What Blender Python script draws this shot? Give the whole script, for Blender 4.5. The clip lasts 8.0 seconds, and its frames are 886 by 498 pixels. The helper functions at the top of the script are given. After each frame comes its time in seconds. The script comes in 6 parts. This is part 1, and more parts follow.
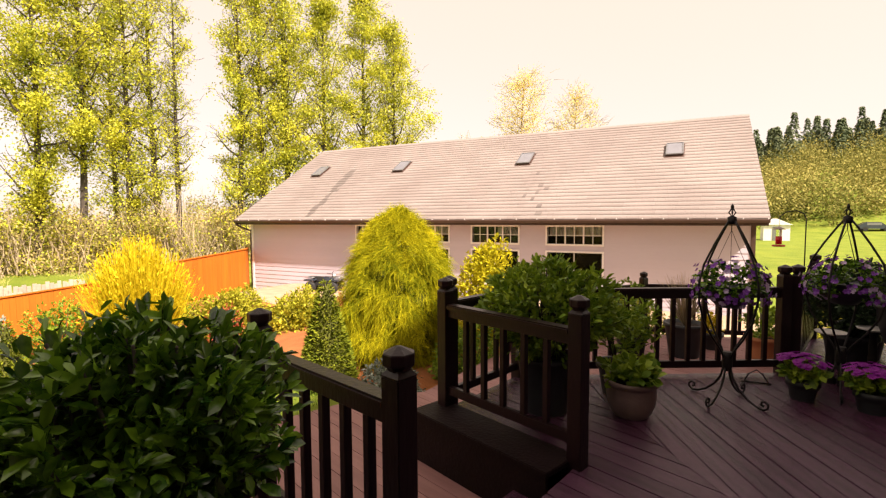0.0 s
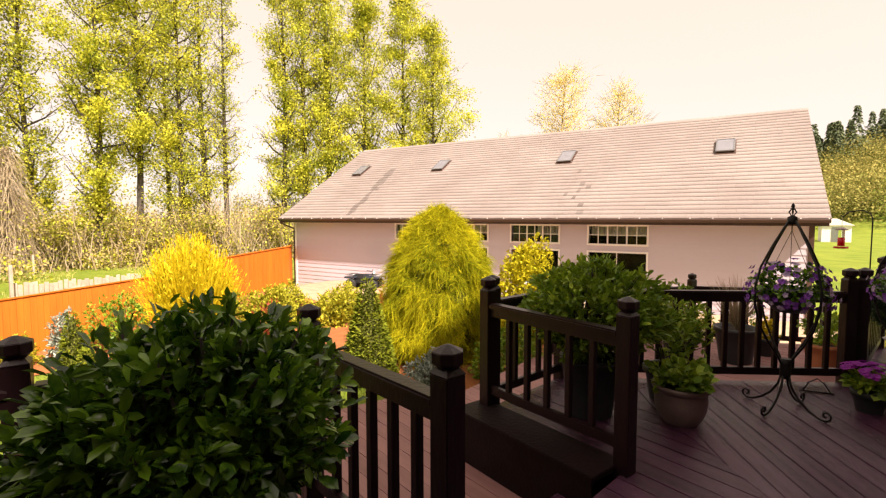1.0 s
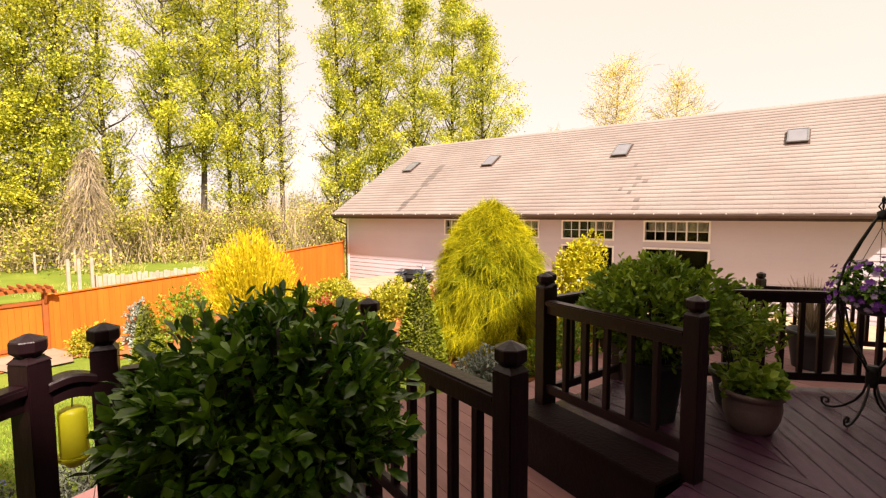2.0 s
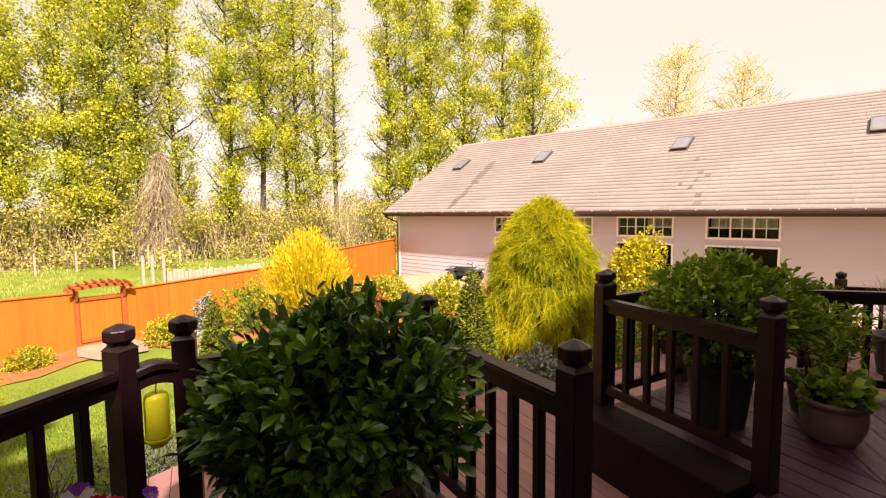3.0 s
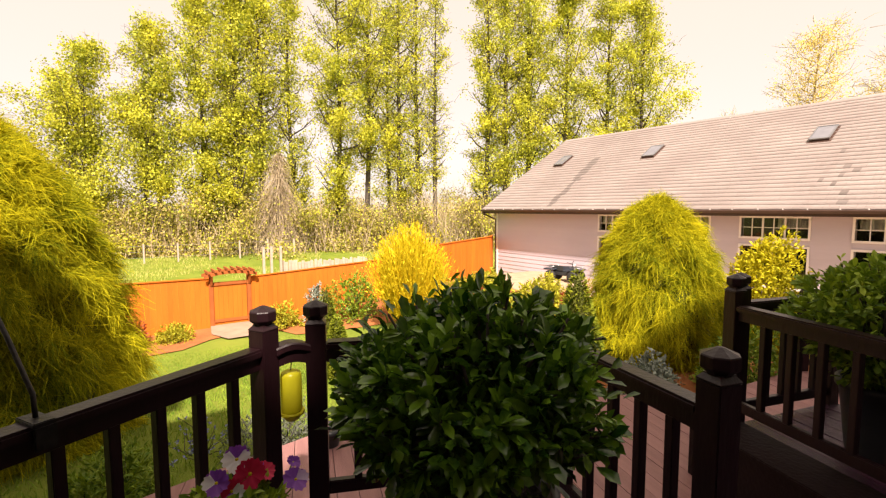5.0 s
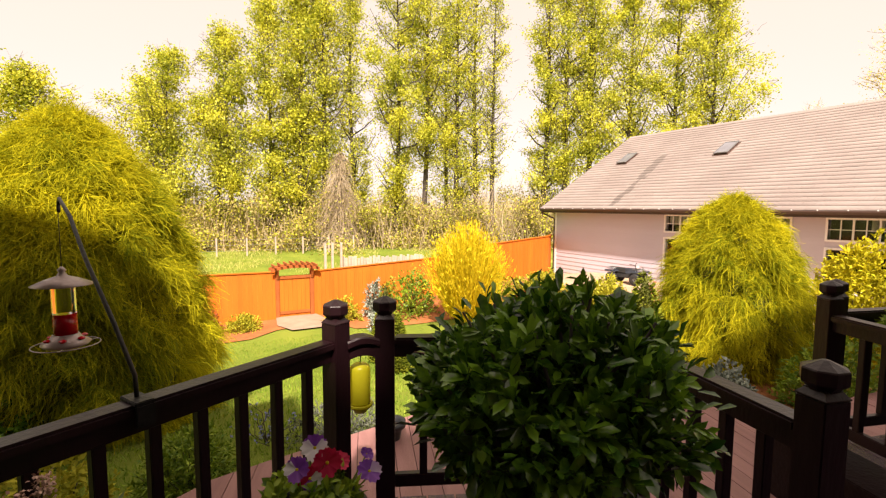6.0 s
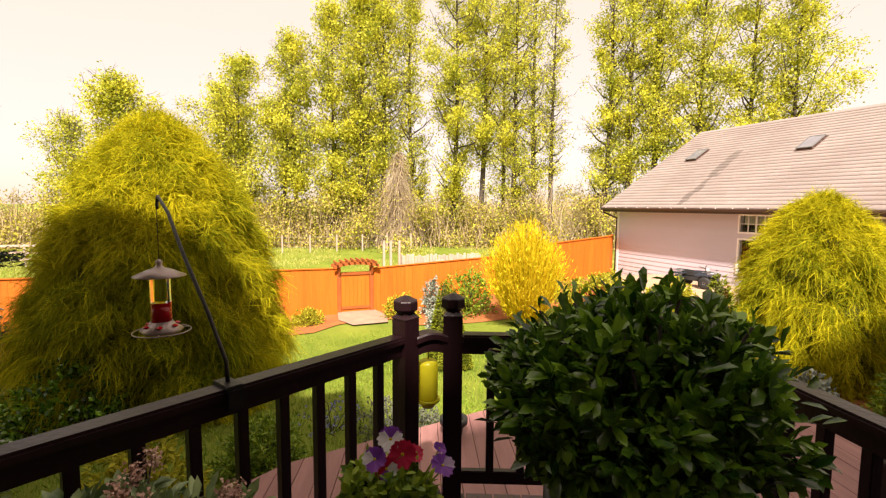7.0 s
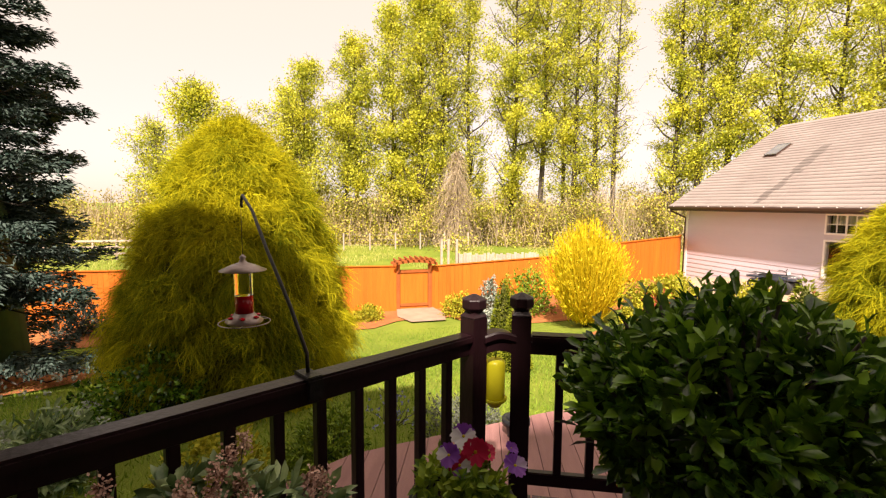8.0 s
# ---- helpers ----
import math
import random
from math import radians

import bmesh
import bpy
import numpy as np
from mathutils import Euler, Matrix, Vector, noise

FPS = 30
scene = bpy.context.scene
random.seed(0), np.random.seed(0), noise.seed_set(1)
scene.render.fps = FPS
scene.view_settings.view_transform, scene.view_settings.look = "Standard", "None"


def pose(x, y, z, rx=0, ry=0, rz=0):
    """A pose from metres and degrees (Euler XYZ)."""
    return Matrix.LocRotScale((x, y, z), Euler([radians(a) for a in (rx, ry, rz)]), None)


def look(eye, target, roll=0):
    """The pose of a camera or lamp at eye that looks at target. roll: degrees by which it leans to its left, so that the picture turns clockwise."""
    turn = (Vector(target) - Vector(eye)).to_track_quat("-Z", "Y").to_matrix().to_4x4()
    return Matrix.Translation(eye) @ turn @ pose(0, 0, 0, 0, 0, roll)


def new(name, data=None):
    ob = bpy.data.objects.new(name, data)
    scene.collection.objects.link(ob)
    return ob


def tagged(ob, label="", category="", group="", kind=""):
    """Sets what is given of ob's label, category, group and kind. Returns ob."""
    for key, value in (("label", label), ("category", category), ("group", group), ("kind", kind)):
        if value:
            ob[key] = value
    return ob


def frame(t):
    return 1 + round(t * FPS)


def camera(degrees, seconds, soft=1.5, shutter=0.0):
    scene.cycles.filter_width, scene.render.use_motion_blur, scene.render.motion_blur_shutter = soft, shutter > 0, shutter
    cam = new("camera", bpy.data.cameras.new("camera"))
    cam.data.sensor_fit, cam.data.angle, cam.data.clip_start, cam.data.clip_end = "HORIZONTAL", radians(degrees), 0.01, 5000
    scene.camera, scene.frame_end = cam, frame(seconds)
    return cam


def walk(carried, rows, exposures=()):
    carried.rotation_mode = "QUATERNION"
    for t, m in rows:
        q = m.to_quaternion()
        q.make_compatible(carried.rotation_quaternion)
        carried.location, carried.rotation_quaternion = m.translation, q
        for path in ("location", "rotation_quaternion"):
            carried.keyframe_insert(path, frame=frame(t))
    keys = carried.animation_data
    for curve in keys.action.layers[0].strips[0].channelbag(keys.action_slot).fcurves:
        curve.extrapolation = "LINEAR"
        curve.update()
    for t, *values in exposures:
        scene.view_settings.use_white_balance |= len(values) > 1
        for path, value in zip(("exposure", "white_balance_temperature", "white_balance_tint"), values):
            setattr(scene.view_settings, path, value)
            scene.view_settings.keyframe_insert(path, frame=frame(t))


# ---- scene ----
cam = camera(85.9, 8.0, soft=1.25)
PATH = [
    (0, (0.781, 0.284, 1.555), (-0.126, 2.062, 1.424), -0.3),
    (0.5, (0.768, 0.273, 1.555), (-0.203, 2.017, 1.425), -0.3),
    (1, (0.74, 0.263, 1.556), (-0.304, 1.964, 1.42), -0.1),
    (1.5, (0.71, 0.254, 1.554), (-0.416, 1.901, 1.409), -0.1),
    (2, (0.684, 0.245, 1.551), (-0.525, 1.831, 1.399), -0.2),
    (3.5, (0.627, 0.202, 1.545), (-0.809, 1.584, 1.381), -0.6),
    (4, (0.6, 0.195, 1.539), (-0.901, 1.507, 1.372), -0.4),
    (4.5, (0.584, 0.162, 1.536), (-0.979, 1.399, 1.369), -0.3),
    (6, (0.511, 0.083, 1.531), (-1.237, 1.038, 1.355), 0.3),
    (6.5, (0.498, 0.047, 1.527), (-1.304, 0.898, 1.35), 0.4),
    (7, (0.484, 0.02, 1.525), (-1.363, 0.764, 1.343), 0.4),
    (7.5, (0.476, -0.009, 1.525), (-1.413, 0.62, 1.34), 0.4),
    (8, (0.467, -0.041, 1.524), (-1.455, 0.479, 1.335), 0.4),
]
EXPOSURE = [(0, 1.70, 6980, 21), (8, 1.70, 6980, 21)]
walk(cam, [(t, look(eye, target, roll)) for t, eye, target, roll in PATH], EXPOSURE)

# ---- world, sun, exposure ----
SUN_FROM = Vector((0.82, -0.375, 1.0)).normalized()
world = bpy.data.worlds.new("world")
scene.world = world
world.use_nodes = True
wn = world.node_tree.nodes
sky = wn.new("ShaderNodeTexSky")
sky.sky_type = "NISHITA"
sky.sun_disc = False
sky.sun_elevation = math.asin(SUN_FROM.z)
sky.sun_rotation = math.atan2(SUN_FROM.x, SUN_FROM.y)
sky.air_density, sky.dust_density, sky.ozone_density = 0.45, 2.2, 0.2
wn["Background"].inputs["Strength"].default_value = 0.13
haze = wn.new("ShaderNodeMix")  # thin bright spring haze over the whole sky
haze.data_type = "RGBA"
haze.inputs["Factor"].default_value = 0.82
haze.inputs["B"].default_value = (2.72, 2.40, 1.84, 1)
world.node_tree.links.new(sky.outputs["Color"], haze.inputs["A"])
world.node_tree.links.new(haze.outputs["Result"], wn["Background"].inputs["Color"])
sun = new("sun", bpy.data.lights.new("sun", "SUN"))
sun.data.energy, sun.data.angle, sun.data.color = 3.6, radians(1.9), (1.0, 0.93, 0.80)
sun.matrix_world = look((30, -10, 40), Vector((30, -10, 40)) - SUN_FROM)

# ---- materials ----
def mat(name, c1, c2, scale=6.0, rough=0.7, metal=0.0, bump=0.0, fine=60.0, translucent=0.0, island=0.0, spec=0.4,
        stretch=(1, 1, 1), random=0.0, coat=0.0):
    """Two tones mixed by coarse and fine noise, with a fine relief; island: the tone varies piece by piece."""
    m = bpy.data.materials.new(name)
    m.use_nodes = True
    nt = m.node_tree
    n, l = nt.nodes, nt.links
    bsdf = n["Principled BSDF"]
    tc = n.new("ShaderNodeTexCoord")
    mp = n.new("ShaderNodeMapping")
    mp.inputs["Scale"].default_value = stretch
    l.new(tc.outputs["Object"], mp.inputs["Vector"])
    n1 = n.new("ShaderNodeTexNoise")
    n1.inputs["Scale"].default_value, n1.inputs["Detail"].default_value = scale, 6
    n2 = n.new("ShaderNodeTexNoise")
    n2.inputs["Scale"].default_value, n2.inputs["Detail"].default_value = fine, 4
    l.new(mp.outputs[0], n1.inputs["Vector"])
    l.new(mp.outputs[0], n2.inputs["Vector"])
    mix = n.new("ShaderNodeMix")
    mix.data_type = "RGBA"
    mix.inputs["A"].default_value, mix.inputs["B"].default_value = (*c1, 1), (*c2, 1)
    add = n.new("ShaderNodeMath")
    add.operation = "MULTIPLY_ADD"
    l.new(n2.outputs["Fac"], add.inputs[0])
    add.inputs[1].default_value = 0.45
    ramp = n.new("ShaderNodeMapRange")
    ramp.inputs["From Min"].default_value, ramp.inputs["From Max"].default_value = 0.3, 0.7
    l.new(n1.outputs["Fac"], ramp.inputs["Value"])
    half = n.new("ShaderNodeMath")
    half.operation = "MULTIPLY_ADD"
    half.inputs[1].default_value, half.inputs[2].default_value = 0.6, -0.05
    l.new(ramp.outputs[0], half.inputs[0])
    l.new(half.outputs[0], add.inputs[2])
    out = add.outputs[0]
    if island or random:
        src = n.new("ShaderNodeNewGeometry" if island else "ShaderNodeObjectInfo").outputs["Random Per Island" if island else "Random"]
        more = n.new("ShaderNodeMath")
        more.operation = "MULTIPLY_ADD"
        more.inputs[1].default_value = island or random
        l.new(src, more.inputs[0])
        sub = n.new("ShaderNodeMath")
        sub.operation = "SUBTRACT"
        sub.inputs[1].default_value = (island or random) / 2
        l.new(out, sub.inputs[0])
        l.new(sub.outputs[0], more.inputs[2])
        out = more.outputs[0]
    cl = n.new("ShaderNodeClamp")
    l.new(out, cl.inputs["Value"])
    l.new(cl.outputs[0], mix.inputs["Factor"])
    l.new(mix.outputs["Result"], bsdf.inputs["Base Color"])
    bsdf.inputs["Roughness"].default_value, bsdf.inputs["Metallic"].default_value = rough, metal
    bsdf.inputs["Specular IOR Level"].default_value = spec
    bsdf.inputs["Coat Weight"].default_value = coat
    if bump:
        b = n.new("ShaderNodeBump")
        b.inputs["Strength"].default_value, b.inputs["Distance"].default_value = bump, 0.02
        l.new(n2.outputs["Fac"], b.inputs["Height"])
        l.new(b.outputs[0], bsdf.inputs["Normal"])
    if translucent:
        tr = n.new("ShaderNodeBsdfTranslucent")
        l.new(mix.outputs["Result"], tr.inputs["Color"])
        ms = n.new("ShaderNodeMixShader")
        ms.inputs[0].default_value = translucent
        l.new(bsdf.outputs[0], ms.inputs[1])
        l.new(tr.outputs[0], ms.inputs[2])
        l.new(ms.outputs[0], n["Material Output"].inputs["Surface"])
    return m


def glass(name, tint=(0.9, 0.95, 0.95)):
    m = bpy.data.materials.new(name)
    m.use_nodes = True
    b = m.node_tree.nodes["Principled BSDF"]
    b.inputs["Base Color"].default_value = (*tint, 1)
    b.inputs["Transmission Weight"].default_value, b.inputs["Roughness"].default_value = 1.0, 0.03
    b.inputs["IOR"].default_value = 1.3
    return m


M_RAIL = mat("dark_stained_wood", (0.0090, 0.0026, 0.0036), (0.019, 0.0060, 0.0082), 5, 0.38, bump=0.14, fine=45, stretch=(1, 1, 0.25), spec=0.33)
M_LEDGE = mat("worn_dark_stain", (0.006, 0.0021, 0.0027), (0.013, 0.0046, 0.0058), 5, 0.6, bump=0.3, fine=40, spec=0.15)
# brown stain with purple mixed in, standing for blue skylight in the shade
M_DECK = mat("brown_stain_skylight_tint", (0.046, 0.0155, 0.034), (0.096, 0.036, 0.071), 3, 0.25, bump=0.3, fine=50, random=0.6, stretch=(0.5, 6, 6), spec=0.55)
M_LOWDECK = mat("faded_red_deck_stain", (0.22, 0.102, 0.098), (0.34, 0.170, 0.160), 3, 0.6, bump=0.2, fine=45, random=0.5, stretch=(0.5, 5, 5))
M_SIDING = mat("lilac_grey_siding_paint", (0.48, 0.425, 0.485), (0.55, 0.49, 0.555), 1.2, 0.6, bump=0.08, fine=20, random=0.3, stretch=(0.3, 1, 1))
M_TRIM = mat("white_trim_paint", (0.74, 0.70, 0.68), (0.82, 0.79, 0.77), 4, 0.5)
M_BROWN = mat("brown_gutter_paint", (0.055, 0.030, 0.022), (0.09, 0.05, 0.038), 5, 0.45)
M_SHINGLE = mat("weathered_grey_brown_shingles", (0.245, 0.202, 0.187), (0.335, 0.284, 0.264), 0.5, 0.95, bump=0.7, fine=16, island=0.28, spec=0.1)
M_STREAK = mat("dark_streaked_shingles", (0.155, 0.130, 0.121), (0.225, 0.190, 0.176), 0.8, 0.95, bump=0.6, fine=14, island=0.3, spec=0.1)
M_GLASS = glass("window_glass")
M_SKY = mat("skylight_glass", (0.14, 0.14, 0.16), (0.21, 0.21, 0.23), 3, 0.10, spec=0.5)
M_DARK = mat("interior_shade_tone", (0.02, 0.02, 0.022), (0.05, 0.045, 0.04), 1.5, 0.8)
M_CURTAIN = mat("pale_curtain", (0.42, 0.40, 0.33), (0.6, 0.57, 0.48), 12, 0.9, stretch=(6, 1, 0.3))
M_FENCE = mat("orange_stained_fence_boards", (0.47, 0.104, 0.004), (0.60, 0.152, 0.008), 2.0, 0.75, bump=0.3, fine=25, random=0.35, stretch=(3, 3, 0.3))
# fence orange taken darker, with the shade on the gate posts in the colour
M_FENCE_DK = mat("shade_darkened_cedar", (0.25, 0.060, 0.010), (0.38, 0.105, 0.020), 3, 0.7, bump=0.2)
M_MULCH = mat("red_brown_bark_mulch", (0.24, 0.078, 0.022), (0.44, 0.155, 0.045), 2.5, 0.95, bump=1.0, fine=40)
M_GRAVEL = mat("tan_gravel", (0.33, 0.22, 0.14), (0.47, 0.34, 0.23), 3, 0.9, bump=0.3, fine=60)
M_SOIL = mat("potting_soil", (0.02, 0.014, 0.01), (0.05, 0.035, 0.025), 20, 0.95, bump=0.8)
M_IRON = mat("black_wrought_iron", (0.012, 0.011, 0.012), (0.03, 0.027, 0.027), 20, 0.45, metal=0.6, bump=0.2)
M_POT = mat("pinkish_grey_ceramic", (0.14, 0.090, 0.082), (0.22, 0.150, 0.135), 5, 0.4, bump=0.1)
M_POT_DK = mat("dark_grey_plastic_pot", (0.014, 0.015, 0.018), (0.030, 0.032, 0.036), 5, 0.45)
M_TERRA = mat("terracotta", (0.42, 0.15, 0.06), (0.55, 0.22, 0.10), 6, 0.8, bump=0.1)
M_LAUREL = mat("glossy_dark_green_leaf", (0.012, 0.056, 0.006), (0.21, 0.39, 0.026), 8, 0.23, island=1.0, translucent=0.18, spec=0.6)
M_GREEN = mat("mid_green_leaf", (0.07, 0.16, 0.010), (0.36, 0.47, 0.035), 8, 0.5, island=0.8, translucent=0.25)
M_CYPRESS = mat("golden_thread_foliage", (0.13, 0.175, 0.008), (0.66, 0.57, 0.018), 1.0, 0.75, island=0.8, translucent=0.36, spec=0.05)
M_CYP_IN = mat("core_shade_tone", (0.05, 0.06, 0.008), (0.11, 0.11, 0.012), 5, 0.9, bump=1.0, fine=18)
M_FORSY = mat("bright_yellow_foliage", (0.50, 0.38, 0.010), (0.75, 0.62, 0.03), 3, 0.6, island=0.8, translucent=0.3, spec=0.1)
M_GOLDLEAF = mat("yellow_green_foliage", (0.28, 0.30, 0.025), (0.56, 0.50, 0.05), 3, 0.6, island=0.8, translucent=0.3, spec=0.1)
M_POPLAR = mat("spring_poplar_leaf", (0.14, 0.205, 0.016), (0.95, 0.875, 0.095), 0.5, 0.5, island=0.6, translucent=0.42, spec=0.25)
M_BARK = mat("grey_brown_bark", (0.036, 0.029, 0.025), (0.085, 0.068, 0.056), 3, 0.95, bump=0.8, fine=12, stretch=(1, 1, 0.3))
M_POPBARK = mat("grey_brown_poplar_bark", (0.050, 0.040, 0.033), (0.115, 0.092, 0.072), 3, 0.95, bump=0.8, fine=12, stretch=(1, 1, 0.3))
M_BRUSH = mat("dry_tan_brush", (0.22, 0.16, 0.095), (0.50, 0.40, 0.26), 0.4, 0.9, island=0.9)
M_GRASS = mat("lawn_grass", (0.095, 0.155, 0.018), (0.245, 0.275, 0.040), 0.5, 0.85, bump=1.0, fine=70, spec=0.1)
M_BLADE = mat("grass_blades", (0.10, 0.205, 0.018), (0.31, 0.41, 0.045), 1, 0.7, island=0.8, translucent=0.3, spec=0.2)
M_SPRUCE = mat("blue_green_needles", (0.012, 0.030, 0.022), (0.090, 0.125, 0.105), 2, 0.7, island=0.9, spec=0.2)
M_CONIFER = mat("dark_conifer_needles", (0.055, 0.080, 0.042), (0.17, 0.195, 0.105), 0.05, 0.85, island=0.8, spec=0.1)
M_CONE = mat("dense_dwarf_spruce", (0.085, 0.12, 0.008), (0.25, 0.27, 0.02), 6, 0.8, island=0.8, spec=0.1)
M_BUSHTAN = mat("olive_spring_thicket", (0.20, 0.165, 0.050), (0.60, 0.48, 0.19), 0.15, 0.9, island=0.9, translucent=0.3, spec=0.1)
M_BUSHGOLD = mat("pale_golden_spring_leaf", (0.68, 0.52, 0.12), (0.92, 0.78, 0.28), 0.4, 0.8, island=0.8, translucent=0.4, spec=0.1)
M_WEED = mat("pale_rough_grass", (0.20, 0.26, 0.035), (0.50, 0.45, 0.15), 0.2, 0.9, island=0.8, translucent=0.2, spec=0.1)
M_CONE_DK = mat("dark_leaf_and_core_shade", (0.012, 0.030, 0.010), (0.045, 0.085, 0.025), 6, 0.5, island=0.8)
M_GOLDBALL = mat("golden_yellow_leaf", (0.34, 0.33, 0.015), (0.70, 0.60, 0.03), 3, 0.6, island=0.8, translucent=0.3, spec=0.1)
M_HILL = mat("olive_hillside_foliage", (0.055, 0.085, 0.015), (0.52, 0.43, 0.13), 0.035, 0.9, island=0.5, translucent=0.2, spec=0.1)
M_PAD = mat("worn_tan_concrete", (0.24, 0.16, 0.11), (0.36, 0.26, 0.19), 3, 0.9, bump=0.3)
M_PURPLE = mat("purple_petals", (0.15, 0.02, 0.32), (0.40, 0.15, 0.58), 10, 0.6, island=0.8, translucent=0.25)
M_LILAC = mat("pale_lilac_petals", (0.40, 0.26, 0.50), (0.72, 0.62, 0.74), 10, 0.6, island=0.8, translucent=0.25)
M_MAGENTA = mat("magenta_petals", (0.24, 0.008, 0.28), (0.42, 0.03, 0.46), 10, 0.6, island=0.8, translucent=0.25)
M_RED = mat("crimson_petals", (0.42, 0.006, 0.04), (0.62, 0.02, 0.09), 10, 0.6, translucent=0.2)
M_WHITE = mat("white_petals", (0.66, 0.64, 0.70), (0.82, 0.80, 0.84), 10, 0.6, translucent=0.2)
M_PINKBUD = mat("dusty_pink_buds", (0.34, 0.17, 0.13), (0.66, 0.45, 0.36), 10, 0.8, island=0.9)
M_SILVER = mat("silver_grey_leaf", (0.16, 0.20, 0.15), (0.40, 0.44, 0.37), 6, 0.7, island=0.8)
M_PIERIS = mat("glossy_light_edged_leaf", (0.040, 0.105, 0.026), (0.34, 0.44, 0.20), 14, 0.34, island=0.9, translucent=0.15, spec=0.5)
# lavender's grey-green, darkened in colour for house shade that falls short of it
M_LAVENDER = mat("shade_darkened_grey_green_leaf", (0.045, 0.052, 0.034), (0.115, 0.125, 0.088), 6, 0.8, island=0.8)
M_REDLEAF = mat("copper_red_new_leaf", (0.26, 0.045, 0.02), (0.44, 0.10, 0.04), 6, 0.5, island=0.8, translucent=0.2)
M_BLUEFL = mat("blue_flowers", (0.12, 0.14, 0.36), (0.26, 0.28, 0.52), 6, 0.7, island=0.8)
M_NECTAR = mat("red_nectar", (0.45, 0.004, 0.01), (0.55, 0.01, 0.02), 4, 0.1)
M_TIN = mat("weathered_copper_tin", (0.26, 0.20, 0.19), (0.40, 0.33, 0.31), 14, 0.4, metal=0.6, bump=0.15)
M_YPLASTIC = mat("yellow_plastic", (0.62, 0.58, 0.02), (0.74, 0.70, 0.04), 6, 0.35, translucent=0.45)
M_RUBBER = mat("black_rubber", (0.012, 0.012, 0.013), (0.03, 0.03, 0.03), 10, 0.7)
M_STEEL = mat("grey_steel", (0.22, 0.22, 0.23), (0.36, 0.36, 0.37), 10, 0.35, metal=0.7)
M_PALEWOOD = mat("bleached_grey_timber", (0.34, 0.25, 0.20), (0.50, 0.40, 0.33), 4, 0.85, random=0.4)
M_CARPAINT = mat("dark_blue_grey_paint", (0.03, 0.04, 0.06), (0.05, 0.06, 0.08), 4, 0.25, coat=0.5)
M_HOUSE = mat("warm_grey_house_siding", (0.20, 0.17, 0.16), (0.26, 0.225, 0.21), 2, 0.7)

# ---- mesh helpers ----
def part(name, bm, material, parent=None, label=""):
    """One mesh object from a bmesh, under a thing or a part."""
    me = bpy.data.meshes.new(name)
    bm.to_mesh(me)
    bm.free()
    me.materials.append(material)
    ob = new(name, me)
    ob.parent = parent
    return tagged(ob, label)


def share(name, me, parent, m=None):
    ob = new(name, me)
    ob.parent = parent
    if m is not None:
        ob.matrix_local = m
    return ob


def thing(name, label, category, at=(0, 0, 0), group="", kind=""):
    ob = new(name)
    ob.location = at
    ob.empty_display_size = 0.1
    return tagged(ob, label, category, group, kind)


def mesh_np(name, verts, faces, material, parent=None, label="", smooth=False):
    """One mesh object from arrays of corners and of faces with one number of corners each."""
    verts, faces = np.asarray(verts, np.float32), np.asarray(faces, np.int32)
    me = bpy.data.meshes.new(name)
    me.vertices.add(len(verts))
    me.vertices.foreach_set("co", verts.ravel())
    k = faces.shape[1]
    me.loops.add(faces.size)
    me.loops.foreach_set("vertex_index", faces.ravel())
    me.polygons.add(len(faces))
    me.polygons.foreach_set("loop_start", np.arange(0, faces.size, k, dtype=np.int32))
    me.polygons.foreach_set("loop_total", np.full(len(faces), k, np.int32))
    if smooth:
        me.polygons.foreach_set("use_smooth", np.ones(len(faces), bool))
    me.update()
    me.validate()
    me.materials.append(material)
    ob = new(name, me)
    ob.parent = parent
    return tagged(ob, label)


def box(bm, x0, x1, y0, y1, z0, z1, bevel=0.0, m=None):
    r = bmesh.ops.create_cube(bm, size=1)
    vs = r["verts"]
    bmesh.ops.scale(bm, vec=(x1 - x0, y1 - y0, z1 - z0), verts=vs)
    bmesh.ops.translate(bm, vec=((x0 + x1) / 2, (y0 + y1) / 2, (z0 + z1) / 2), verts=vs)
    if bevel:
        es = list({e for v in vs for e in v.link_edges})
        vs = list({v for f in bmesh.ops.bevel(bm, geom=es, offset=bevel, segments=2, affect="EDGES")["faces"] for v in f.verts} | {v for v in vs if v.is_valid})
    if m is not None:
        bmesh.ops.transform(bm, matrix=m, verts=vs)
    return vs


def slab(name, x0, x1, y0, y1, z0, z1, material, parent=None, label="", bevel=0.0, m=None):
    bm = bmesh.new()
    box(bm, x0, x1, y0, y1, z0, z1, bevel, m)
    return part(name, bm, material, parent, label)


def lathe(bm, profile, seg=24, m=None, cap=True):
    """A turned form round z from (radius, height) pairs."""
    rings = []
    for r, z in profile:
        rings.append([bm.verts.new((r * math.cos(2 * math.pi * k / seg), r * math.sin(2 * math.pi * k / seg), z)) for k in range(seg)])
    for a, b in zip(rings, rings[1:]):
        for k in range(seg):
            f = bm.faces.new((a[k], a[(k + 1) % seg], b[(k + 1) % seg], b[k]))
            f.smooth = seg > 8
    if cap:
        bm.faces.new(rings[-1])
        bm.faces.new(rings[0][::-1])
    if m is not None:
        bmesh.ops.transform(bm, matrix=m, verts=[v for r in rings for v in r])


